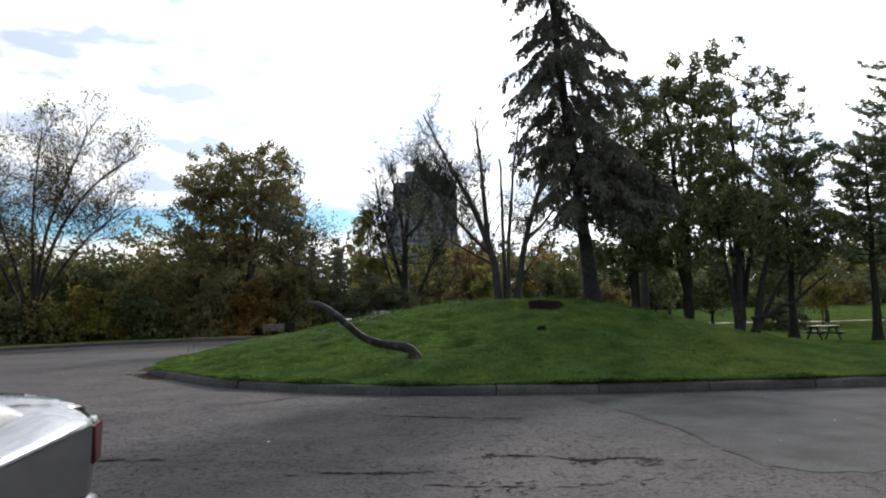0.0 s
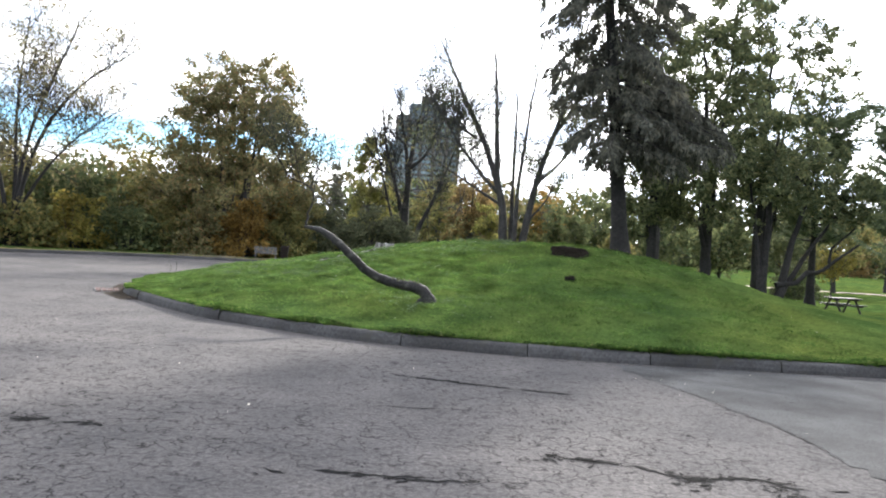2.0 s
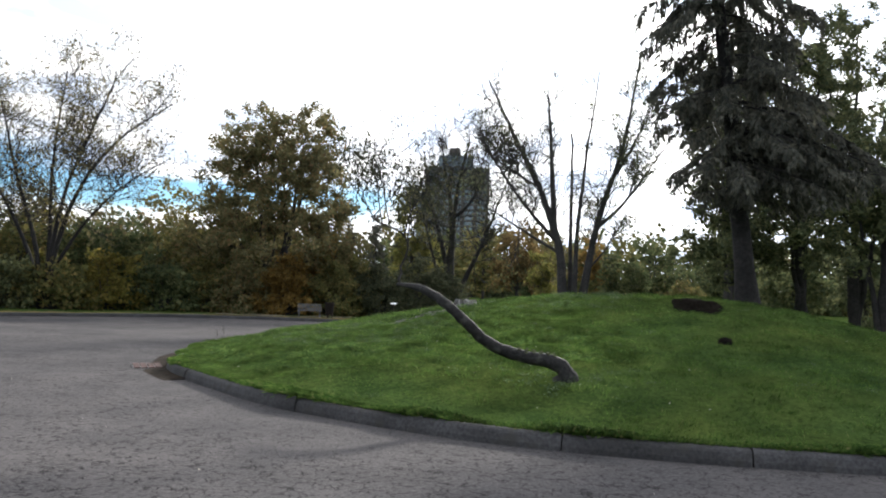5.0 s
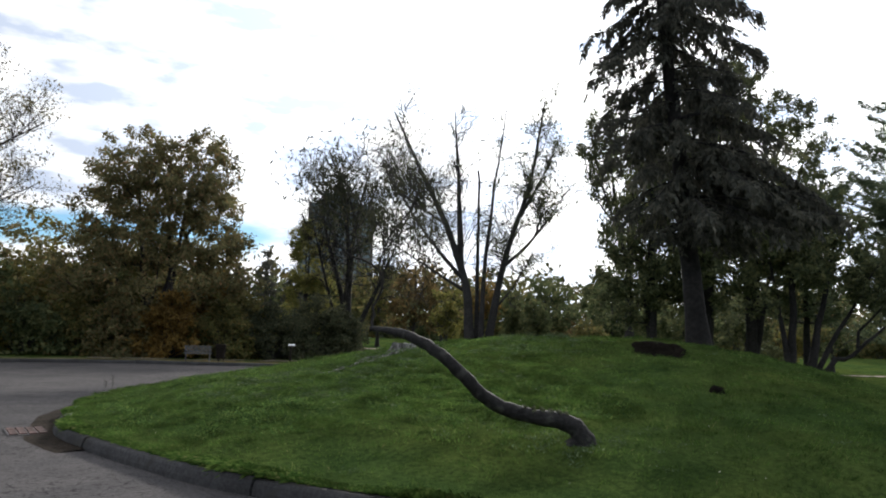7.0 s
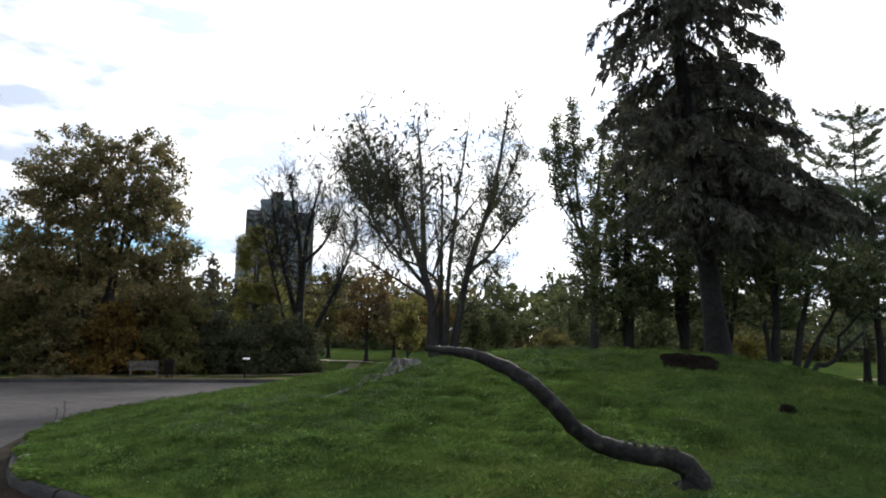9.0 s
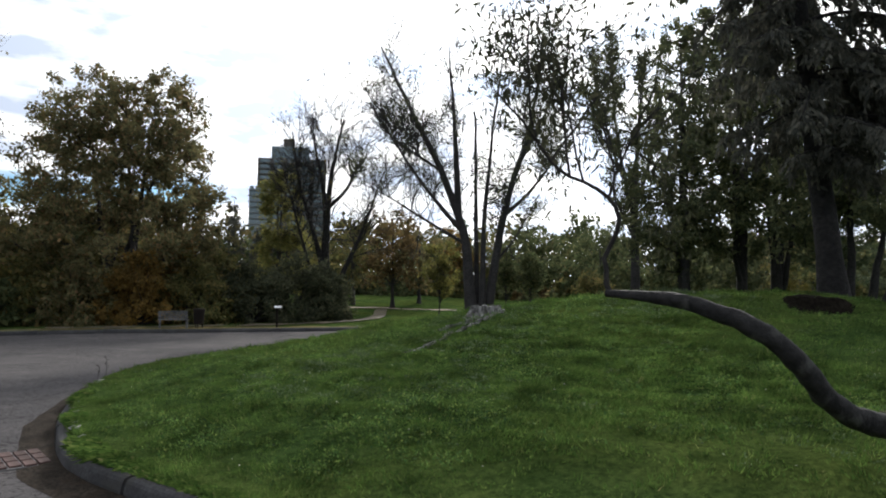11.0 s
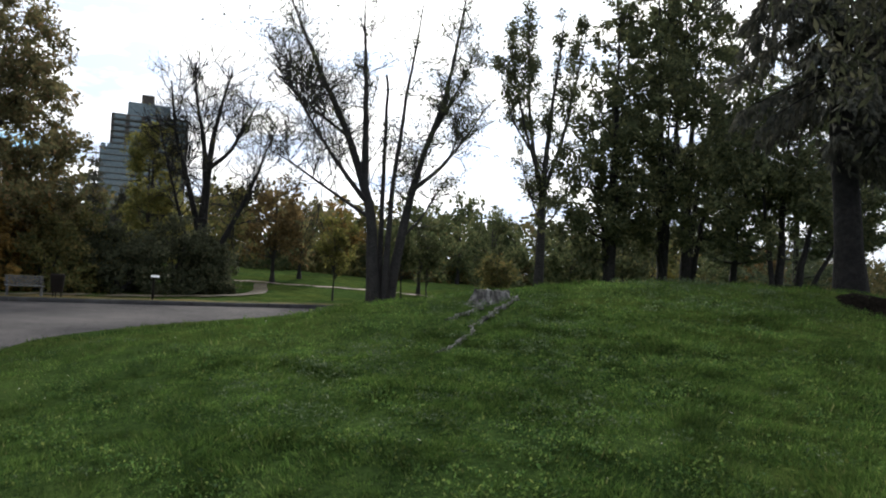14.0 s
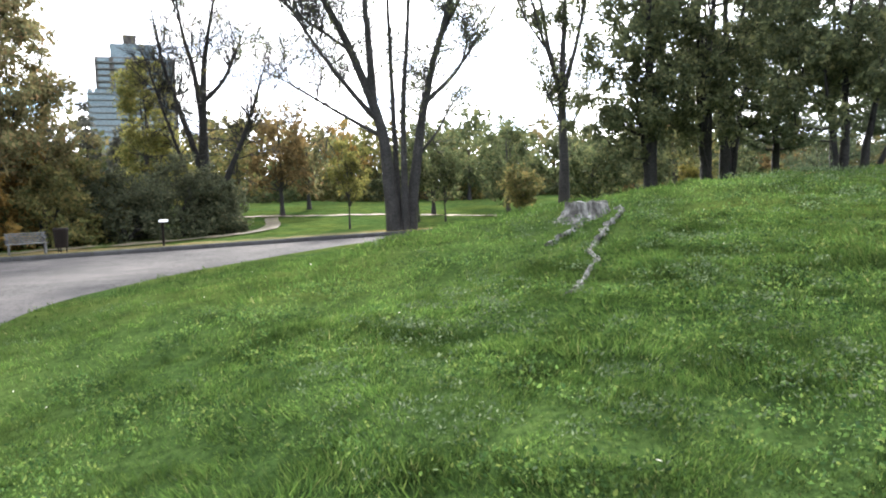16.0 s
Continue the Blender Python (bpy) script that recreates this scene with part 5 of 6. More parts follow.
    bmesh.ops.recalc_face_normals(bm, faces=bm.faces)
    part("cabin", bm, M_CARPAINT, root, "", True)
    # windows lie just proud of the cabin skin
    def pane(name, corners):
        c = [Vector(p) for p in corners]
        bm = bmesh.new()
        grid = []
        for i in range(5):
            a, b = c[0].lerp(c[3], i / 4), c[1].lerp(c[2], i / 4)
            grid.append([bm.verts.new(a.lerp(b, j / 6)) for j in range(7)])
        for i in range(4):
            for j in range(6):
                bm.faces.new((grid[i][j], grid[i][j + 1], grid[i + 1][j + 1], grid[i + 1][j]))
        bmesh.ops.solidify(bm, geom=bm.faces, thickness=0.004)
        part(name, bm, M_CARGLASS, root, "", True)
    pane("rear_window", [(-0.58, -0.50, 1.108), (0.58, -0.50, 1.108), (0.48, -1.14, 1.385), (-0.48, -1.14, 1.385)])
    pane("side_window", [(0.755, -1.15, 1.02), (0.775, -2.95, 1.0), (0.655, -2.6, 1.34), (0.655, -1.5, 1.33)])
    pane("windscreen", [(0.6, -3.38, 1.04), (-0.6, -3.38, 1.04), (-0.5, -2.88, 1.355), (0.5, -2.88, 1.355)])
    for sx in (1, -1):
        bm = bmesh.new()
        add_box(bm, (0.06, 0.19, 0.17), pose(0, 0, 0), 0.016)
        for vert in bm.verts:
            low = 0.5 - vert.co.z / 0.17
            vert.co.y *= 1 - 0.35 * low
            vert.co.x *= 1 - 0.25 * low
            vert.co.y += 0.03 * low
        bmesh.ops.transform(bm, matrix=pose(sx * 0.805, -0.085, 0.855, 0, 0, sx * 16), verts=bm.verts)
        lamp = part("tail_lamp", bm, M_REDLAMP, root, "dark red tail lamp")
        bm = bmesh.new()
        add_box(bm, (0.045, 0.075, 0.026), pose(sx * 0.80, -0.09, 0.952, 0, 0, sx * 16), 0.01)
        part("lamp_cap", bm, M_CLEARLAMP, lamp, "clear upper lens")
        for wy in (-0.95, -3.65):
            m = pose(sx * 0.80, wy, 0.32, 0, 90, 0)
            bm = bmesh.new()
            add_cyl(bm, 0.32, 0.32, 0.2, m, 28)
            wheel = part("tyre", bm, M_TYRE, root)
            bm = bmesh.new()
            add_cyl(bm, 0.21, 0.21, 0.212, m, 20)
            part("rim", bm, M_RIM, wheel)
    # wrap-round bumper
    line = catmull([(0.862, -0.62), (0.862, -0.35), (0.845, -0.12), (0.77, 0.02), (0.5, 0.07), (0, 0.085), (-0.5, 0.07), (-0.77, 0.02), (-0.845, -0.12), (-0.862, -0.35), (-0.862, -0.62)], 0.08)
    rings = [np.column_stack([offset_line(line, -o), np.full(len(line), z)]) for o, z in ((-0.10, 0.22), (-0.05, 0.27), (-0.015, 0.38), (0.004, 0.50), (0.008, 0.59), (0.0, 0.635), (-0.05, 0.655))]
    v, f = lofted(rings, len(line))
    bm = bmesh.new()
    vs = [bm.verts.new(p) for p in v]
    for q in f:
        bm.faces.new([vs[i] for i in q])
    bmesh.ops.recalc_face_normals(bm, faces=bm.faces)
    part("rear_bumper", bm, M_CARPAINT, root, "", True)
    bm = bmesh.new()
    add_box(bm, (0.5, 0.02, 0.12), pose(0, 0.0, 0.76), 0.004)
    part("plate", bm, M_PLATE, root, "pale number plate")
    root.scale = (1, 1, 1.06)


saloon(-2.39, 3.45)

# tower block far beyond the trees
tower = empty("apartment_tower", (-16, 412, 0), "tall grey apartment tower with glass wing, far beyond the trees", "building")
for nm, x0, x1, y0, h, m in (("main_block", -12.0, 24.0, -15.0, 72, M_TOWER), ("glass_wing", -16.0, -2.0, -17.0, 55, M_GLASS), ("penthouse", -5.0, 15.0, -12.0, 79, M_GLASS), ("roof_plant", 1.0, 7.0, -9.0, 84, M_TOWER)):
    bm = bmesh.new()
    add_box(bm, (x1 - x0, 30, h), pose((x0 + x1) / 2, y0 + 15, h / 2), 0.3)
    part(nm, bm, m, tower)
for k in range(1, 24):
    z = 3.0 * k
    for x0, x1, y0, top in ((-11.6, 23.6, -15.0, 71), (-16.0, -2.0, -17.0, 54)):
        if z > top:
            continue
        bm = bmesh.new()
        add_box(bm, (x1 - x0 + 0.8, 1.4, 0.35), pose((x0 + x1) / 2, y0 - 0.5, z))
        part("balcony_slab", bm, M_SLAB, tower)
        for j in range(5):
            bm = bmesh.new()
            w = (x1 - x0) / 5
            add_box(bm, (w * 0.72, 0.3, 1.7), pose(x0 + w * (j + 0.5), y0 - 0.1, z + 1.45))
            part("window", bm, M_GLASS, tower)

# stump with bleached roots
STUMP_AT = (-1.97, 21.85)
stump = empty("tree_stump", (*STUMP_AT, ground_z(*STUMP_AT)), "bleached grey flat-topped tree stump with exposed roots", "stump")
rng = np.random.default_rng(14)
seg, rows_n = 48, 9
v = []
for i in range(rows_n):
    f = i / (rows_n - 1)
    for j in range(seg):
        a = 2 * math.pi * j / seg
        # roots flare widest on the side towards the road
        spread_a = 1 + 0.55 * max(0.0, math.cos(a - 2.9)) ** 3 + 0.25 * max(0.0, math.cos(a - 4.3)) ** 4
        flare = 0.25 + 0.15 * spread_a * (1 - f) ** 2.2
        ridge = (0.022 * math.sin(7 * a + 0.5) + 0.014 * math.sin(13 * a + 1)) * (0.35 + 0.65 * (1 - f)) + rng.normal(0, 0.003)
        notch = 0.10 * max(0.0, math.cos(a + 0.55)) ** 10
        top = 0.135 + 0.012 * math.sin(2 * a + 0.8) + 0.008 * math.sin(9 * a) + rng.normal(0, 0.004) - notch
        v.append(((flare + ridge) * math.cos(a), (flare + ridge) * math.sin(a) * 0.85, -0.14 + f * (top + 0.14)))
for f, dip in ((0.9, 0.0), (0.6, 0.025), (0.25, 0.06)):
    for j in range(seg):
        a = 2 * math.pi * j / seg
        notch = 0.10 * max(0.0, math.cos(a + 0.55)) ** 10 * f
        v.append((0.25 * f * math.cos(a), 0.212 * f * math.sin(a), 0.13 - dip - notch + 0.008 * math.sin(5 * a) + rng.normal(0, 0.006)))
q = [(i * seg + j, i * seg + (j + 1) % seg, (i + 1) * seg + (j + 1) % seg, (i + 1) * seg + j) for i in range(rows_n + 2) for j in range(seg)]
part_np("trunk", v, q, M_STUMP, stump, "", False)


def surface_root(pts, r0, r1, seed):
    """A weathered root, split into rough slivers that lie half in the turf."""
    rg = np.random.default_rng(seed)
    p = catmull(pts, 0.055)
    base = np.array([*STUMP_AT, stump.location.z])
    verts, faces = [], []
    for k in range(len(p) - 1):
        f = k / (len(p) - 1)
        r = r0 + (r1 - r0) * f
        d = p[min(k + 1, len(p) - 1)] - p[max(k - 1, 0)]
        a = math.atan2(d[1], d[0]) + rg.normal(0, 0.22)
        cx, cy = p[k] + rg.normal(0, r * 0.4, 2)
        ln, wd_, ht = rg.uniform(0.06, 0.15), r * rg.uniform(0.35, 0.85), r * rg.uniform(0.25, 0.6)
        z = ground_z(cx, cy) + 0.015 + rg.uniform(-0.016, 0.012)
        n0 = len(verts)
        for sx, wide in ((-1.0, 0.25), (-0.4, 1.0), (0.35, 0.9), (1.0, 0.2)):
            for ang in (0.0, 1.05, 2.1, 3.14):
                lx, ly = sx * ln * rg.uniform(0.85, 1.15), math.cos(ang) * wd_ * wide * rg.uniform(0.75, 1.25)
                verts.append((cx + lx * math.cos(a) - ly * math.sin(a) - base[0], cy + lx * math.sin(a) + ly * math.cos(a) - base[1], z + math.sin(ang) * ht * wide * rg.uniform(0.7, 1.3) - 0.02 * (ang in (0.0, 3.14)) - base[2]))
        for i in range(3):
            for c in range(3):
                o = n0 + i * 4 + c
                faces.append((o, o + 4, o + 5, o + 1))
    n0, m = len(verts), len(p)
    core = Wood()
    pz = np.column_stack([p, height(p[:, 0], p[:, 1]) + 0.014 + 0.012 * np.sin(np.arange(m) * 0.9 + seed)]) - base
    core.tube(pz, np.linspace(r0, r1, m) * 0.6 * rg.uniform(0.75, 1.25, m), 6)
    verts = np.vstack([np.array(verts), np.concatenate(core.v)])
    faces = np.vstack([np.array(faces), np.concatenate(core.f) + n0])
    part_np("root", verts, faces, M_STUMP, stump)


surface_root([(-1.72, 21.62), (-1.9, 21.36), (-2.1, 21.2), (-2.45, 20.9), (-2.75, 20.62), (-2.95, 20.36)], 0.026, 0.026, 2)
surface_root([(-2.93, 20.4), (-3.06, 20.12), (-3.2, 19.98), (-3.42, 19.76), (-3.62, 19.58)], 0.03, 0.014, 5)
surface_root([(-2.28, 21.5), (-2.5, 21.38), (-2.7, 21.24), (-2.92, 21.12)], 0.026, 0.014, 3)

# bare soil: burrow and worn bank on the mound
def soil_patch(name, label, cx, cy, rx, ry, lift, seed, turn=0.0, dish=0.0):
    rg = np.random.default_rng(seed)
    n, m = 30, 7
    v = []
    ph = rg.uniform(0, 6, 4)
    for i in range(m + 1):
        f = i / m
        for j in range(n):
            a = 2 * math.pi * j / n
            w = 1 + 0.16 * math.sin(3 * a + ph[0]) + 0.1 * math.sin(5 * a + ph[1]) + 0.06 * math.sin(9 * a + ph[2])
            lx, ly = rx * f * w * math.cos(a), ry * f * w * math.sin(a)
            px, py = cx + lx * math.cos(turn) - ly * math.sin(turn), cy + lx * math.sin(turn) + ly * math.cos(turn)
            hump = lift * (1 - f * f) + dish * math.exp(-((f - 0.65) / 0.25) ** 2)
            v.append((px - cx, py - cy, ground_z(px, py) - ground_z(cx, cy) + hump + (0.03 if f < 0.95 else -0.03) + rg.normal(0, 0.008)))
    q = [(i * n + j, i * n + (j + 1) % n, (i + 1) * n + (j + 1) % n, (i + 1) * n + j) for i in range(m) for j in range(n)]
    root = empty(name, (cx, cy, ground_z(cx, cy)), label, "soil")
    part_np("soil", v, q, M_SOIL, root, "", True)
    return root


burrow = soil_patch("burrow", "small dark burrow with a lip of soil on the mound", 2.22, 16.68, 0.11, 0.09, 0.0, 5, 0.2, 0.02)
# no hole is cut: a near-black dome paints the shade inside the burrow
bm = bmesh.new()
bmesh.ops.create_uvsphere(bm, u_segments=16, v_segments=10, radius=1.0, matrix=pose(0, -0.03, 0.012) @ Matrix.Diagonal((0.07, 0.06, 0.05, 1)))
part("opening", bm, plain("burrow inner shade", (0.010, 0.009, 0.008), 1.0, 0, 0.0), burrow, "near-black dome painted as the shaded opening", True)
soil_patch("eroded_bank", "eroded soil scar near the top of the mound, overhang shade in its colour", 2.72, 19.86, 0.5, 0.22, 0.0, 8, SCAR_TURN)
soil_patch("bare_patch", "thin bare soil under the spruce", 4.5, 21.3, 0.9, 0.7, 0.01, 9)

# drain pad of worn red pavers by the kerb
pad = empty("brick_drain_pad", (-7.62, 17.75, 0.0), "worn red brick drain pad beside the kerb", "paving")
pad.rotation_euler = (0, 0, radians(-62))
bm = bmesh.new()
add_box(bm, (0.72, 0.5, 0.02), pose(0, 0, 0.006), 0.004)
part("mortar_bed", bm, M_MORTAR, pad, "pale mortar bed")
bm = bmesh.new()
add_box(bm, (0.2, 0.1, 0.05), pose(0, 0, 0), 0.006)
brick = part("brick", bm, M_BRICK, pad)
brick.location = (-0.24, -0.18, 0.008)
for i in range(3):
    for j in range(4):
        if i or j:
            b = new("brick", brick.data)
            b.parent = pad
            b.location = (-0.24 + 0.235 * i + (0.0 if j % 2 else 0.02), -0.18 + 0.12 * j, 0.008)

# leaf litter and soil washed against the kerb's foot
M_LITTER = two_scale("brown leaf litter and grit", (0.012, 0.010, 0.008), (0.055, 0.044, 0.034), 35, 3.0, 0.95, (0.03, 0.022, 0.016), 0.9, 0.02, 0.05)
lit = NEAR_KERB[(NEAR_KERB[:, 0] < -6.2) & (NEAR_KERB[:, 1] > 16.0) & (NEAR_KERB[:, 1] < 27.0)]
rg = np.random.default_rng(52)
wob = np.convolve(rg.normal(0, 1, len(lit) + 8), np.ones(9) / 3, "valid")
rows_l = []
for f, lift in ((-0.03, 0.03), (0.35, 0.018), (0.7, 0.010), (1.0, 0.002)):
    p = offset_line(lit, (0.03 + f * (0.16 + 0.16 * smooth(21.5, 19.0, lit[:, 1]) + 0.05 * wob))[:, None])
    rows_l.append(np.column_stack([p, base_level(p[:, 1]) + lift + rg.normal(0, 0.003, len(p)) * (f < 0.9)]))
n = len(lit)
tagged(part_np("leaf_litter", np.vstack(rows_l), [(i * n + j, i * n + j + 1, (i + 1) * n + j + 1, (i + 1) * n + j) for i in range(3) for j in range(n - 1)], M_LITTER, None, "", True), "brown leaf litter and soil along the kerb foot", "litter", kind="structure")

# broken concrete along the kerb's inner edge
rng = np.random.default_rng(33)
chip_at = offset_line(NEAR_KERB, -0.2)
dk = np.r_[0, np.cumsum(np.linalg.norm(np.diff(NEAR_KERB, axis=0), axis=1))]
s0 = dk[np.argmin(np.hypot(NEAR_KERB[:, 0] + 7.6, NEAR_KERB[:, 1] - 18.8))]
for k in range(14):
    s = s0 + rng.uniform(-2.4, 4.5)
    x, y = np.interp(s, dk, chip_at[:, 0]), np.interp(s, dk, chip_at[:, 1])
    bm = bmesh.new()
    bmesh.ops.create_icosphere(bm, subdivisions=2, radius=1.0, matrix=pose(0, 0, 0, 0, 0, rng.uniform(0, 180)) @ Matrix.Diagonal((rng.uniform(0.04, 0.12), rng.uniform(0.035, 0.07), rng.uniform(0.02, 0.045), 1)))
    for vv in bm.verts:
        vv.co *= rng.uniform(0.85, 1.12)
    ob = part("broken_concrete", bm, M_RUBBLE)
    ob.location = (x, y, 0.145 + float(base_level(y)))
    tagged(ob, "pale chunk of broken kerb concrete in the grass", "rubble", "kerb rubble")


# cracks, potholes and the paler patch
def crack(pts, width, seed, label="dark open crack in the asphalt"):
    """A jagged, broken crack: short splinters of varying width that jump sideways."""
    rg = np.random.default_rng(seed)
    p = catmull(pts, 0.035)
    p = p + np.cumsum(rg.normal(0, 0.007, p.shape), 0) * np.sin(np.linspace(0, math.pi, len(p)))[:, None] + rg.normal(0, 0.004, p.shape)
    t = np.gradient(p, axis=0)
    t /= np.linalg.norm(t, axis=1, keepdims=True) + 1e-9
    nrm = np.stack([-t[:, 1], t[:, 0]], 1)
    gate = np.convolve(rg.normal(0.25, 1.0, len(p)), np.ones(5) / 5, "same")
    w = width * 0.62 * np.clip(np.convolve(gate, np.ones(3) / 3, "same"), 0.03, 1.0) * rg.uniform(0.6, 1.4, len(p))
    off = rg.normal(0, 0.35, len(p)) * w
    a, b = p + nrm * (w + off)[:, None], p - nrm * (w - off)[:, None]
    v = np.column_stack([np.vstack([a, b]), np.full(2 * len(p), 0.005)])
    n = len(p)
    q = [(i, i + 1, n + i + 1, n + i) for i in range(n - 1) if max(w[i], w[i + 1]) > width * 0.06]
    ob = part_np("asphalt_crack", v, np.array(q)[:, ::-1], M_CRACK)
    tagged(ob, label, "crack", "asphalt cracks", "structure")


crack([(-1.0, 7.65), (-0.73, 7.51), (-0.1, 7.48), (0.28, 7.38), (0.5, 7.34), (0.92, 7.24)], 0.04, 1)
crack([(0.2, 7.42), (0.5, 7.32), (0.95, 7.22)], 0.05, 2)
crack([(0.95, 7.2), (1.2, 7.0), (1.38, 6.98), (1.72, 7.05), (1.95, 6.9), (2.3, 6.9)], 0.05, 3)
crack([(-0.9, 10.03), (-0.5, 9.9), (-0.1, 9.79), (0.4, 9.63), (1.1, 9.5)], 0.07, 4)
crack([(-1.62, 6.75), (-1.37, 6.62), (-1.18, 6.7), (-0.85, 6.72), (-0.2, 6.7)], 0.04, 5)
def chips(at, turn, long, rg):
    """Small ragged holes in the surface, one fan of faces each."""
    n, m = len(at), 6
    b = np.arange(m) * 2 * math.pi / m
    r = rg.uniform(0.45, 1.3, (n, m))
    lx, ly = long[:, None] * r * np.cos(b), (long * rg.uniform(0.16, 0.45, n))[:, None] * r * np.sin(b)
    c, sn = np.cos(turn)[:, None], np.sin(turn)[:, None]
    z = 0.004 + rg.uniform(0, 0.004, (n, 1))
    ring = np.stack([at[:, :1] + lx * c - ly * sn, at[:, 1:] + lx * sn + ly * c, np.repeat(z, m, 1)], -1)
    v = np.concatenate([ring, np.concatenate([at, z], 1)[:, None]], 1).reshape(-1, 3)
    j = np.arange(m)
    f = (np.arange(n)[:, None, None] * (m + 1) + np.stack([j, (j + 1) % m, np.full(m, m)], -1)[None]).reshape(-1, 3)
    return v, f


def pothole(line, wide, count, seed):
    """A stretch of broken surface: black ragged holes scattered about a line, with a thin crack through it."""
    rg = np.random.default_rng(seed)
    p = catmull(line, 0.02)
    t = np.gradient(p, axis=0)
    crowd = np.clip(np.convolve(rg.normal(0, 1, len(p)), np.ones(7) / 7, "same") + 0.15, 0.04, None)
    at = rg.choice(len(p), count, p=crowd / crowd.sum())
    turn = np.arctan2(t[at, 1], t[at, 0])
    side = np.column_stack([-np.sin(turn), np.cos(turn)]) * rg.normal(-0.2, 0.55, (count, 1)) * wide
    long = rg.uniform(0.005, 0.018, count) + 0.05 * rg.random(count) ** 7
    v, f = chips(p[at] + side, turn + rg.normal(0, 0.5, count), long, rg)
    tagged(part_np("pothole", v, f, M_CRACK), "shallow dark broken pothole in the asphalt", "pothole", "potholes", "structure")
    crack(line, 0.03, seed + 1)


pothole([(-3.95, 7.62), (-3.7, 7.55), (-3.3, 7.44)], 0.12, 150, 41)
pothole([(-3.15, 7.42), (-3.0, 7.44), (-2.85, 7.4)], 0.05, 30, 43)
pothole([(-0.95, 6.68), (-0.65, 6.62), (-0.3, 6.66), (0.15, 6.68)], 0.08, 60, 44)
pothole([(0.3, 7.34), (0.6, 7.26), (0.95, 7.2)], 0.12, 110, 45)
pothole([(0.95, 7.1), (1.4, 6.98), (1.8, 6.96), (2.2, 6.84)], 0.2, 260, 47)
pothole([(-0.3, 6.2), (0.4, 6.1), (1.1, 6.05), (1.7, 6.2)], 0.3, 200, 49)
# small chips gone from the worn surface, in loose drifts
rg = np.random.default_rng(57)
cp = np.column_stack([rg.uniform(-6.5, 3.5, 5200), rg.uniform(4.2, 11.6, 5200)])
drift = np.sin(cp[:, 0] * 1.3 + 1.7 * np.sin(cp[:, 1] * 0.9)) * np.sin(cp[:, 1] * 1.9 + 1.2 * np.sin(cp[:, 0] * 0.8 + 1)) + rg.normal(0, 0.45, len(cp))
cp = cp[drift > 0.25]
v, f = chips(cp, rg.normal(0, 0.5, len(cp)), rg.uniform(0.003, 0.011, len(cp)) + 0.03 * rg.random(len(cp)) ** 8, rg)
tagged(part_np("asphalt_chips", v, f, M_CRACK), "small dark chips worn out of the asphalt", "road wear", kind="structure")
crack([(2.28, 10.2), (2.5, 9.48), (2.6, 8.87), (2.68, 8.3), (2.72, 7.3), (2.9, 6.5)], 0.016, 8)
crack([(-0.6, 5.6), (-0.1, 5.5), (0.5, 5.7), (1.2, 5.5)], 0.035, 12)
crack([(-1.5, 8.7), (-0.7, 8.5), (0.2, 8.6)], 0.025, 13)
edge = catmull([(1.9, 11.7), (2.15, 10.6), (2.52, 9.48), (2.62, 8.87), (2.7, 8.3), (2.75, 7.3), (2.95, 6.45), (4.5, 6.3), (7.5, 6.6), (9.0, 7.8), (9.0, 10.8), (5.5, 11.75), (1.9, 11.7)], 0.12)
edge[1:-1] += np.random.default_rng(3).normal(0, 0.035, (len(edge) - 2, 2))
cx, cy = edge[:, 0].mean(), edge[:, 1].mean()
v = np.vstack([np.column_stack([cx + (edge[:, 0] - cx) * f, cy + (edge[:, 1] - cy) * f, np.full(len(edge), 0.004)]) for f in (1.0, 0.66, 0.33, 0.02)])
n = len(edge)
q = [(i * n + j, i * n + j + 1, (i + 1) * n + j + 1, (i + 1) * n + j) for i in range(3) for j in range(n - 1)]
tagged(part_np("asphalt_patch", v, q, M_PATCH), "paler smooth repair patch in the asphalt", "road patch", kind="structure")

# gravel path across the far lawn, and the worn track that leaves it round the hedge
M_TRACK = two_scale("worn dusty earth", (0.075, 0.066, 0.040), (0.16, 0.125, 0.080), 14, 1.2, 0.95, (0.06, 0.08, 0.028), 0.5, 0.01)


def ribbon(name, label, pts, wide, material, lift):
    line = catmull(pts, 0.6)
    a, b = offset_line(line, wide), offset_line(line, -wide)
    v = np.vstack([a, b])
    v = np.column_stack([v, height(v[:, 0], v[:, 1]) + lift])
    n = len(a)
    tagged(part_np(name, v, [(i, n + i, n + i + 1, i + 1) for i in range(n - 1)], material), label, "path", kind="structure")


ribbon("gravel_path", "pale gravel path running across the far lawn", [(-9.0, 72.5), (-3.0, 69.8), (0.8, 68.2), (6.9, 65.8), (12.2, 65.3), (20.0, 64.0), (32, 62.5), (60, 62)], 0.5, M_PATH, 0.03)
ribbon("dirt_track", "worn brown earth track curving round the hedge", [(1.4, 66.6), (0.9, 63.4), (0.5, 60.2), (-0.2, 56.6), (-1.2, 53.4), (-2.7, 50.6), (-4.7, 48.5), (-7.6, 46.8), (-11.0, 45.6), (-16.0, 44.6)], 0.45, M_TRACK, 0.035)

# ---- grass, weeds and litter on the ground ----
def on_island(x, y):
    return inside_poly(x, y, PENINSULA)


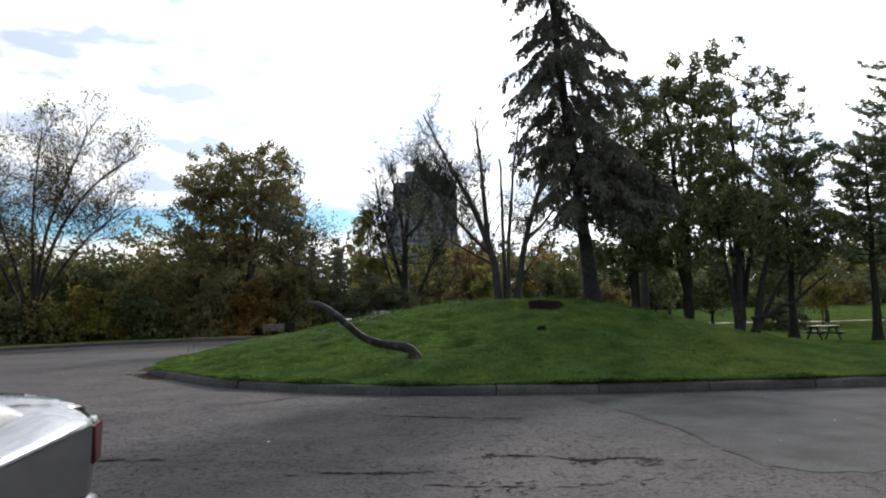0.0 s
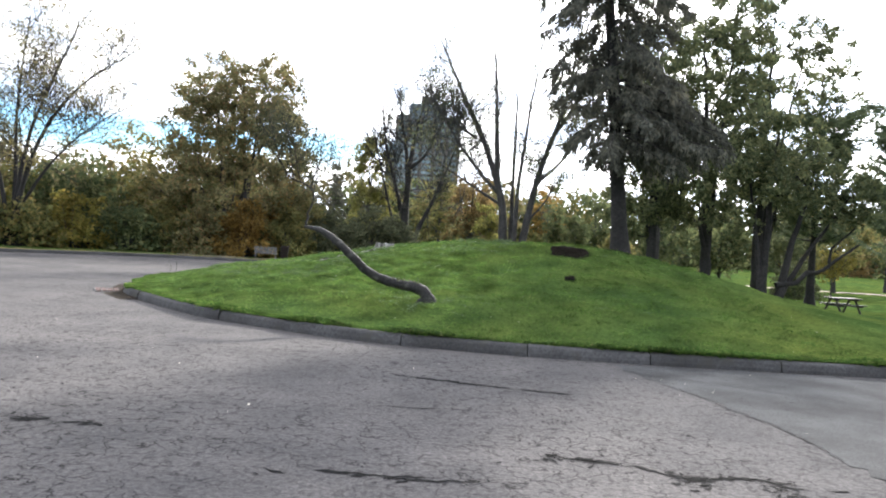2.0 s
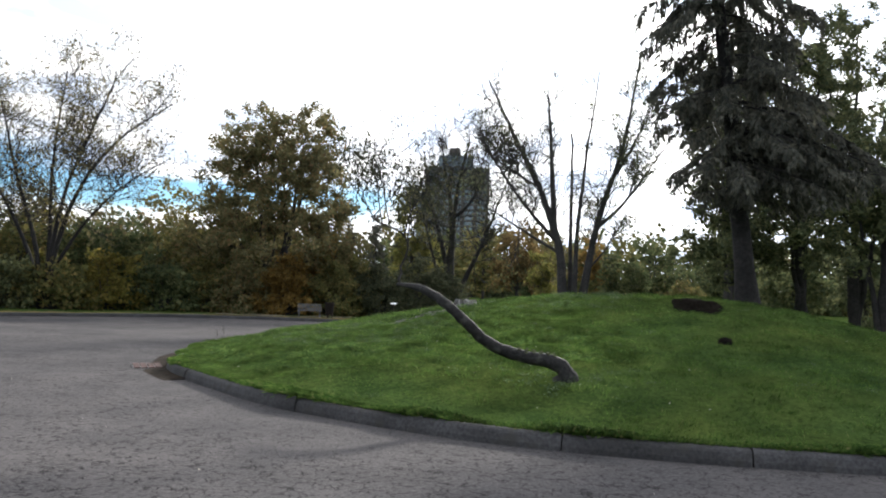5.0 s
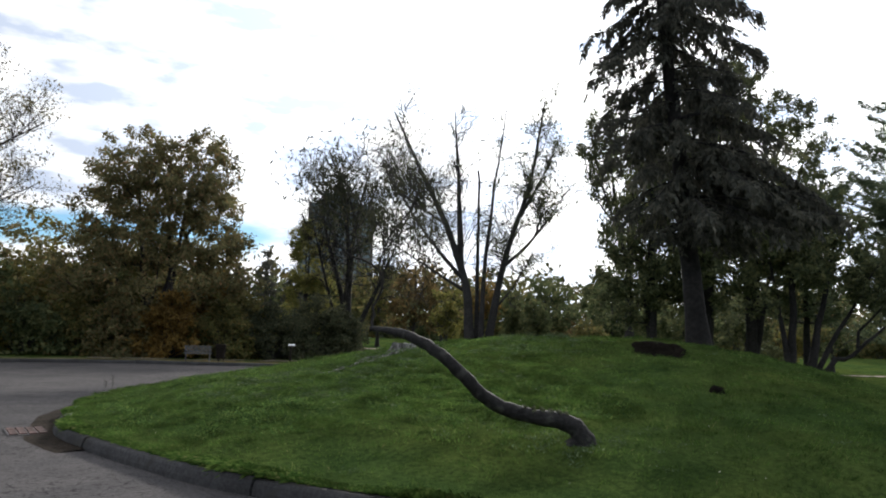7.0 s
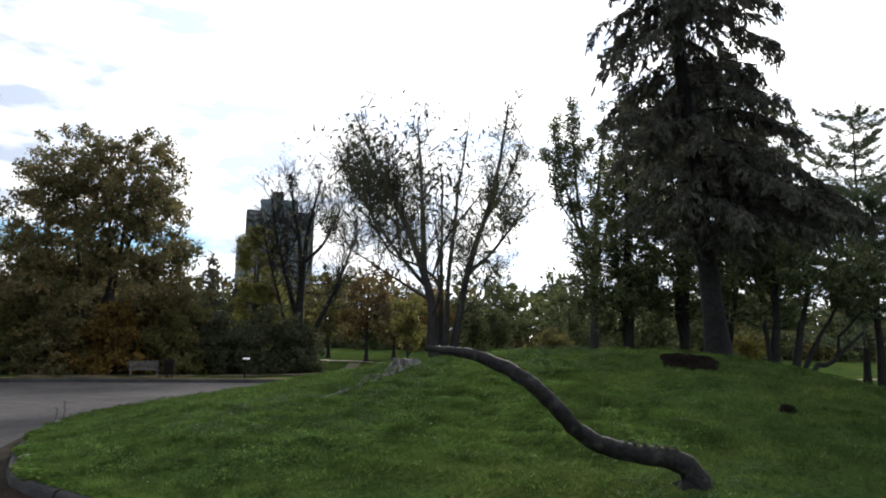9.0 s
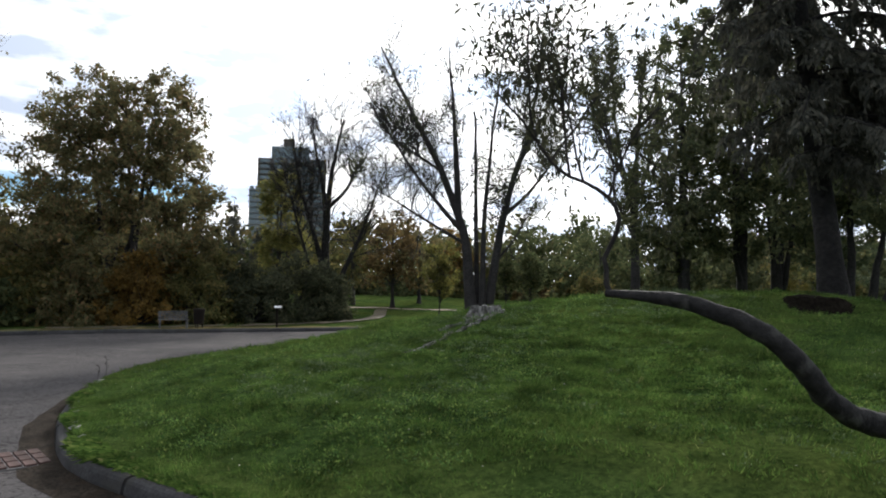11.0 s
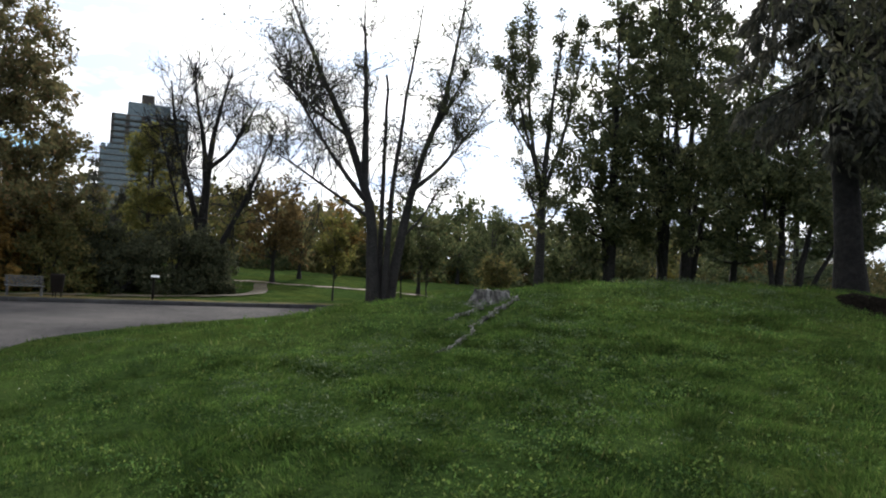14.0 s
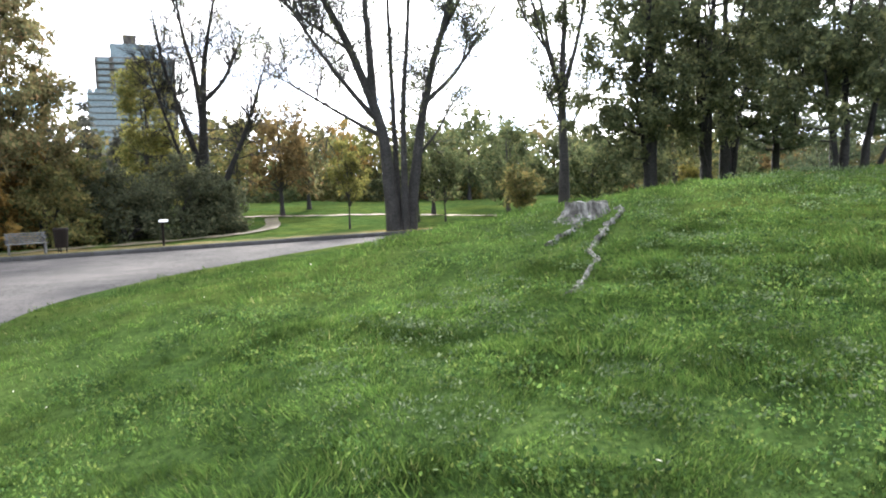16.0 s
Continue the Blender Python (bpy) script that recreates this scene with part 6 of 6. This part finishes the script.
rng = np.random.default_rng(99)
edge_d = lambda x, y: seg_dist(x, y, NEAR_KERB)  # noqa: E731
def lumps(x, y):
    """Where the turf stands high (1) and low (0), a hand to a pace across."""
    a = np.sin(x * 6.1 + 2.0 * np.sin(y * 2.3) + 0.7) * np.sin(y * 7.3 + 1.9 * np.sin(x * 2.9))
    b = np.sin(x * 13.7 + 1.5 * np.sin(y * 5.1)) * np.sin(y * 15.1 + 1.7 * np.sin(x * 6.3) + 2.0)
    c = np.sin(x * 2.1 + 1.2 * np.sin(y * 1.1)) * np.sin(y * 2.6 + 0.9 * np.sin(x * 1.4))
    return np.clip(0.5 + 0.34 * a + 0.22 * b + 0.24 * c, 0, 1)


def turf(centres, blades, radius, length, width, seed):
    """Tufts of pointed leaning blades, long on the lumps and short between: their vertices, three a blade."""
    rg = np.random.default_rng(seed)
    x, y = centres[:, 0], centres[:, 1]
    d = edge_d(x, y)
    e = smooth(0.0, 2.0, d)
    lip = 0.155 + base_level(y)
    z = np.where(d < 0.5, lip + 0.025, lip * (1 - e) + height(x, y) * e)
    c = np.repeat(np.column_stack([x, y, z]), blades, 0)
    off = rg.normal(0, 1, (len(c), 2)) * radius
    c[:, :2] += off
    c[:, 2] -= 0.006
    comb = 2.4 * np.sin(x * 1.7 + 1.3 * np.sin(y * 1.9)) + 1.5 * np.sin(y * 3.1 + x)
    lay = np.repeat(np.column_stack([np.cos(comb), np.sin(comb)]), blades, 0)
    lean = np.column_stack([off / radius * 0.25 + lay * 0.4, np.ones(len(c))]) + rg.normal(0, 0.4, (len(c), 3)) * np.array([1, 1, 0.15])
    lean /= np.linalg.norm(lean, axis=1, keepdims=True)
    side = np.cross(lean, rg.normal(0, 1, (len(c), 3)))
    side /= np.linalg.norm(side, axis=1, keepdims=True) + 1e-9
    tall = np.repeat(rg.uniform(0.7, 1.25, len(x)) * (0.3 + 1.3 * lumps(x, y) ** 1.3), blades)
    ln = (length * tall * rg.uniform(0.5, 1.35, len(c)))[:, None]
    tip = c + lean * ln
    w = width * 0.5 * rg.uniform(0.7, 1.3, (len(c), 1))
    return np.stack([c - side * w, c + side * w, tip], 1).reshape(-1, 3)


def scatter(n, x0, x1, y0, y1, gap=0.17):
    x, y = rng.uniform(x0, x1, n), rng.uniform(y0, y1, n)
    ok = on_island(x, y)
    x, y = x[ok], y[ok]
    ok = (edge_d(x, y) > gap) & (np.hypot(scar_axes(x, y)[0], 2.2 * (scar_axes(x, y)[1] - 0.04)) > 0.40) & (np.hypot(x - 2.22, y - 16.68) > 0.11)
    return np.column_stack([x[ok], y[ok]])


near = scatter(23000, -8.2, 0.6, 15.4, 20.6)
mid = scatter(17000, -8.6, 6.0, 12.0, 24.5)
far = scatter(4000, -8.6, 10.0, 22.0, 34.0)
v = np.concatenate([turf(near, 13, 0.030, 0.038, 0.0064, 1), turf(mid, 10, 0.05, 0.052, 0.0095, 2), turf(far, 10, 0.08, 0.065, 0.016, 3)])
grass = part_np("grass", v, np.arange(len(v)).reshape(-1, 3), L_GRASS)
tagged(grass, "lush green grass blades on the mound", "grass", kind="stuff")

# longer fringe hanging over the kerb
n = 36000
s = rng.uniform(dk[np.argmin(np.abs(NEAR_KERB[:, 0] - 16))], dk[np.argmin(np.hypot(NEAR_KERB[:, 0] + 8.4, NEAR_KERB[:, 1] - 24.0))], n)
west = smooth(-6.6, -7.6, np.interp(s, dk, NEAR_KERB[:, 0]))
o = rng.uniform(0.07, 0.30, n) + 0.06 * west
base = np.column_stack([np.interp(s, dk, NEAR_KERB[:, 0]), np.interp(s, dk, NEAR_KERB[:, 1])])
tt = np.gradient(NEAR_KERB, axis=0)
tt /= np.linalg.norm(tt, axis=1, keepdims=True)
nx, ny = np.interp(s, dk, tt[:, 1]), np.interp(s, dk, -tt[:, 0])
base = base + np.column_stack([nx, ny]) * o[:, None]
lump = 0.5 + 0.5 * np.sin(s * 2.3 + 2 * np.sin(s * 0.7))
pts = np.column_stack([base, 0.165 - 0.05 * west + base_level(base[:, 1])])
up = np.column_stack([-nx * 0.55, -ny * 0.55, np.ones(n)]) + rng.normal(0, 0.35, (n, 3))
up /= np.linalg.norm(up, axis=1, keepdims=True)
sd = np.cross(up, rng.normal(0, 1, (n, 3)))
sd /= np.linalg.norm(sd, axis=1, keepdims=True)
ln = (0.04 + 0.075 * lump) * rng.uniform(0.5, 1.4, n)
tip = pts + up * ln[:, None] - np.column_stack([nx, ny, np.ones(n)]) * (ln * 0.35)[:, None]
v = np.stack([pts - sd * 0.003, pts + sd * 0.003, pts + up * (ln * 0.55)[:, None] + sd * 0.002, tip], 1).reshape(-1, 3)
tagged(part_np("kerb_grass", v, np.arange(len(v)).reshape(-1, 4), L_GRASS), "longer grass fringe hanging over the kerb", "grass", kind="stuff")

# broadleaf weeds and clover in drifts
L_WEED = leaf_material("grey green weeds", [(0.0, (0.050, 0.080, 0.040)), (0.7, (0.095, 0.135, 0.066)), (1.0, (0.19, 0.23, 0.14))], 0.45)
cent = np.array([(-4.8, 19.7), (-4.5, 19.9), (-4.35, 19.6), (-2.2, 19.9), (-2.9, 19.0), (-4.4, 18.0), (-3.6, 17.6), (-3.0, 18.1), (-2.0, 20.9), (-2.6, 22.0), (-0.3, 14.1), (-1.0, 14.1), (0.6, 19.6), (-0.2, 20.2), (1.2, 20.4), (-5.2, 18.6), (0.5, 21.3), (0.9, 21.1), (0.3, 20.9), (1.1, 21.4), (-1.75, 21.2), (-2.1, 20.0)])
pick = cent[rng.integers(0, len(cent), 420)] + rng.normal(0, 0.32, (420, 2))
extra = np.column_stack([rng.uniform(-8, 4, 240), rng.uniform(13.5, 24, 240)])
wp = np.vstack([pick[:300], extra[:60]])
wp = wp[on_island(wp[:, 0], wp[:, 1]) & (edge_d(wp[:, 0], wp[:, 1]) > 0.5)]
wz = height(wp[:, 0], wp[:, 1])
ed = edge_d(wp[:, 0], wp[:, 1])
ee = smooth(0.0, 2.0, ed)
wz = (0.155 + base_level(wp[:, 1])) * (1 - ee) + wz * ee
pts = np.repeat(np.column_stack([wp, wz]), 36, 0)
pts = pts + rng.normal(0, 1, pts.shape) * np.array([0.055, 0.055, 0.016]) + np.array([0, 0, 0.05])
v, q = leaf_quads(pts, rng, 0.020, 0.010, -0.5)
tagged(part_np("weeds", v, q, L_WEED), "drifts of grey-green clover and weeds in the grass", "weeds", kind="stuff")

# clover and dock growing through the near turf in loose tufts
L_CLOVER = leaf_material("clover and dock leaves", [(0.0, (0.022, 0.052, 0.018)), (0.45, (0.066, 0.122, 0.034)), (0.85, (0.110, 0.172, 0.044)), (1.0, (0.165, 0.205, 0.058))], 0.5, 0.7, 1.3, 0.55, 1.35)
n = 7000
cx_, cy_ = rng.uniform(-7.2, 0.5, n), rng.uniform(15.2, 22.0, n)
field = np.sin(cx_ * 3.3 + 1.8 * np.sin(cy_ * 1.7)) * np.sin(cy_ * 2.9 + 1.6 * np.sin(cx_ * 2.2)) + 0.6 * np.sin(cx_ * 7.1 + cy_ * 4.3)
ok = on_island(cx_, cy_) & (edge_d(cx_, cy_) > 0.4) & (field + rng.normal(0, 0.5, n) > 0.25)
cx_, cy_ = cx_[ok], cy_[ok]
ee = smooth(0.0, 2.0, edge_d(cx_, cy_))
cz_ = (0.155 + base_level(cy_)) * (1 - ee) + height(cx_, cy_) * ee
pts = np.repeat(np.column_stack([cx_, cy_, cz_]), 15, 0)
pts = pts + rng.normal(0, 1, pts.shape) * np.array([0.035, 0.035, 0.0]) + np.column_stack([np.zeros((len(pts), 2)), rng.uniform(0.015, 0.065, len(pts))])
v, q = leaf_quads(pts, rng, 0.020, 0.0125, -0.5)
tagged(part_np("clover", v, q, L_CLOVER), "tufts of green clover and dock in the near turf", "clover", kind="stuff")

# dry stalks standing at the grass edge by the kerb
for k, (x, y, tall) in enumerate(((-8.30, 23.6, 0.34), (-8.34, 23.25, 0.22))):
    st = empty("dry_stalk", (x, y, 0.15 + float(base_level(y))), "thin dark dry weed stalk at the kerb's grass edge", "weed", "dry stalks")
    wd = Wood()
    wd.tube([(0, 0, 0), (0.012, 0.01, tall * 0.5), (0.005 + 0.02 * k, 0.0, tall)], (0.005, 0.004, 0.002), 5)
    for j in range(5):
        z0 = tall * (0.4 + 0.12 * j)
        a = 2.4 * j + k
        wd.tube([(0.01, 0.005, z0), (0.01 + 0.03 * math.cos(a), 0.005 + 0.03 * math.sin(a), z0 + 0.05)], (0.003, 0.0015), 4)
    wd.put("stem", M_TWIG, st)
    sp = np.repeat(np.array([(0.01 + 0.03 * math.cos(2.4 * j + k), 0.03 * math.sin(2.4 * j + k), tall * (0.4 + 0.12 * j) + 0.05) for j in range(5)]), 6, 0)
    v, q = leaf_quads(sp + rng.normal(0, 0.008, sp.shape), rng, 0.022, 0.009, 0.4)
    part_np("seed_head", v, q, M_TWIG, st)

# fallen pale leaves and flecks on turf and asphalt
M_FLECK = plain("pale dry leaf", (0.50, 0.47, 0.40), 0.8, 0, 0.3, 20, 0.3)
n = 210
fx, fy = rng.uniform(-9, 9, n), rng.uniform(12, 24, n)
ok = on_island(fx, fy) & (edge_d(fx, fy) > 0.4)
fx, fy = fx[ok], fy[ok]
ed = edge_d(fx, fy)
ee = smooth(0.0, 2.0, ed)
p1 = np.column_stack([fx, fy, (0.155 + base_level(fy)) * (1 - ee) + height(fx, fy) * ee + 0.035])
rx, ry = rng.uniform(-9, 6, 90), rng.uniform(4, 17, 90)
ok = ~on_island(rx, ry) & (edge_d(rx, ry) > 0.3)
p2 = np.column_stack([rx[ok], ry[ok], np.full(ok.sum(), 0.008)])
v, q = leaf_quads(np.vstack([p1, p2]), rng, 0.024, 0.016, -0.05)
v[:, 2] = np.repeat(np.concatenate([p1[:, 2], p2[:, 2]]), 4) + np.tile([0, 0.006, 0.01, 0.004], len(p1) + len(p2))
tagged(part_np("fallen_leaves", v, q, M_FLECK), "pale fallen leaves and flecks on turf and asphalt", "leaves", kind="stuff")

# ---- kerbs ----
kerb("kerb_near", NEAR_KERB, -1, 1.75, "weathered grey concrete kerb round the grass mound", sink=0.075)
kerb("kerb_far", FAR_KERB, 1, 2.4, "weathered concrete kerb along the far verge")
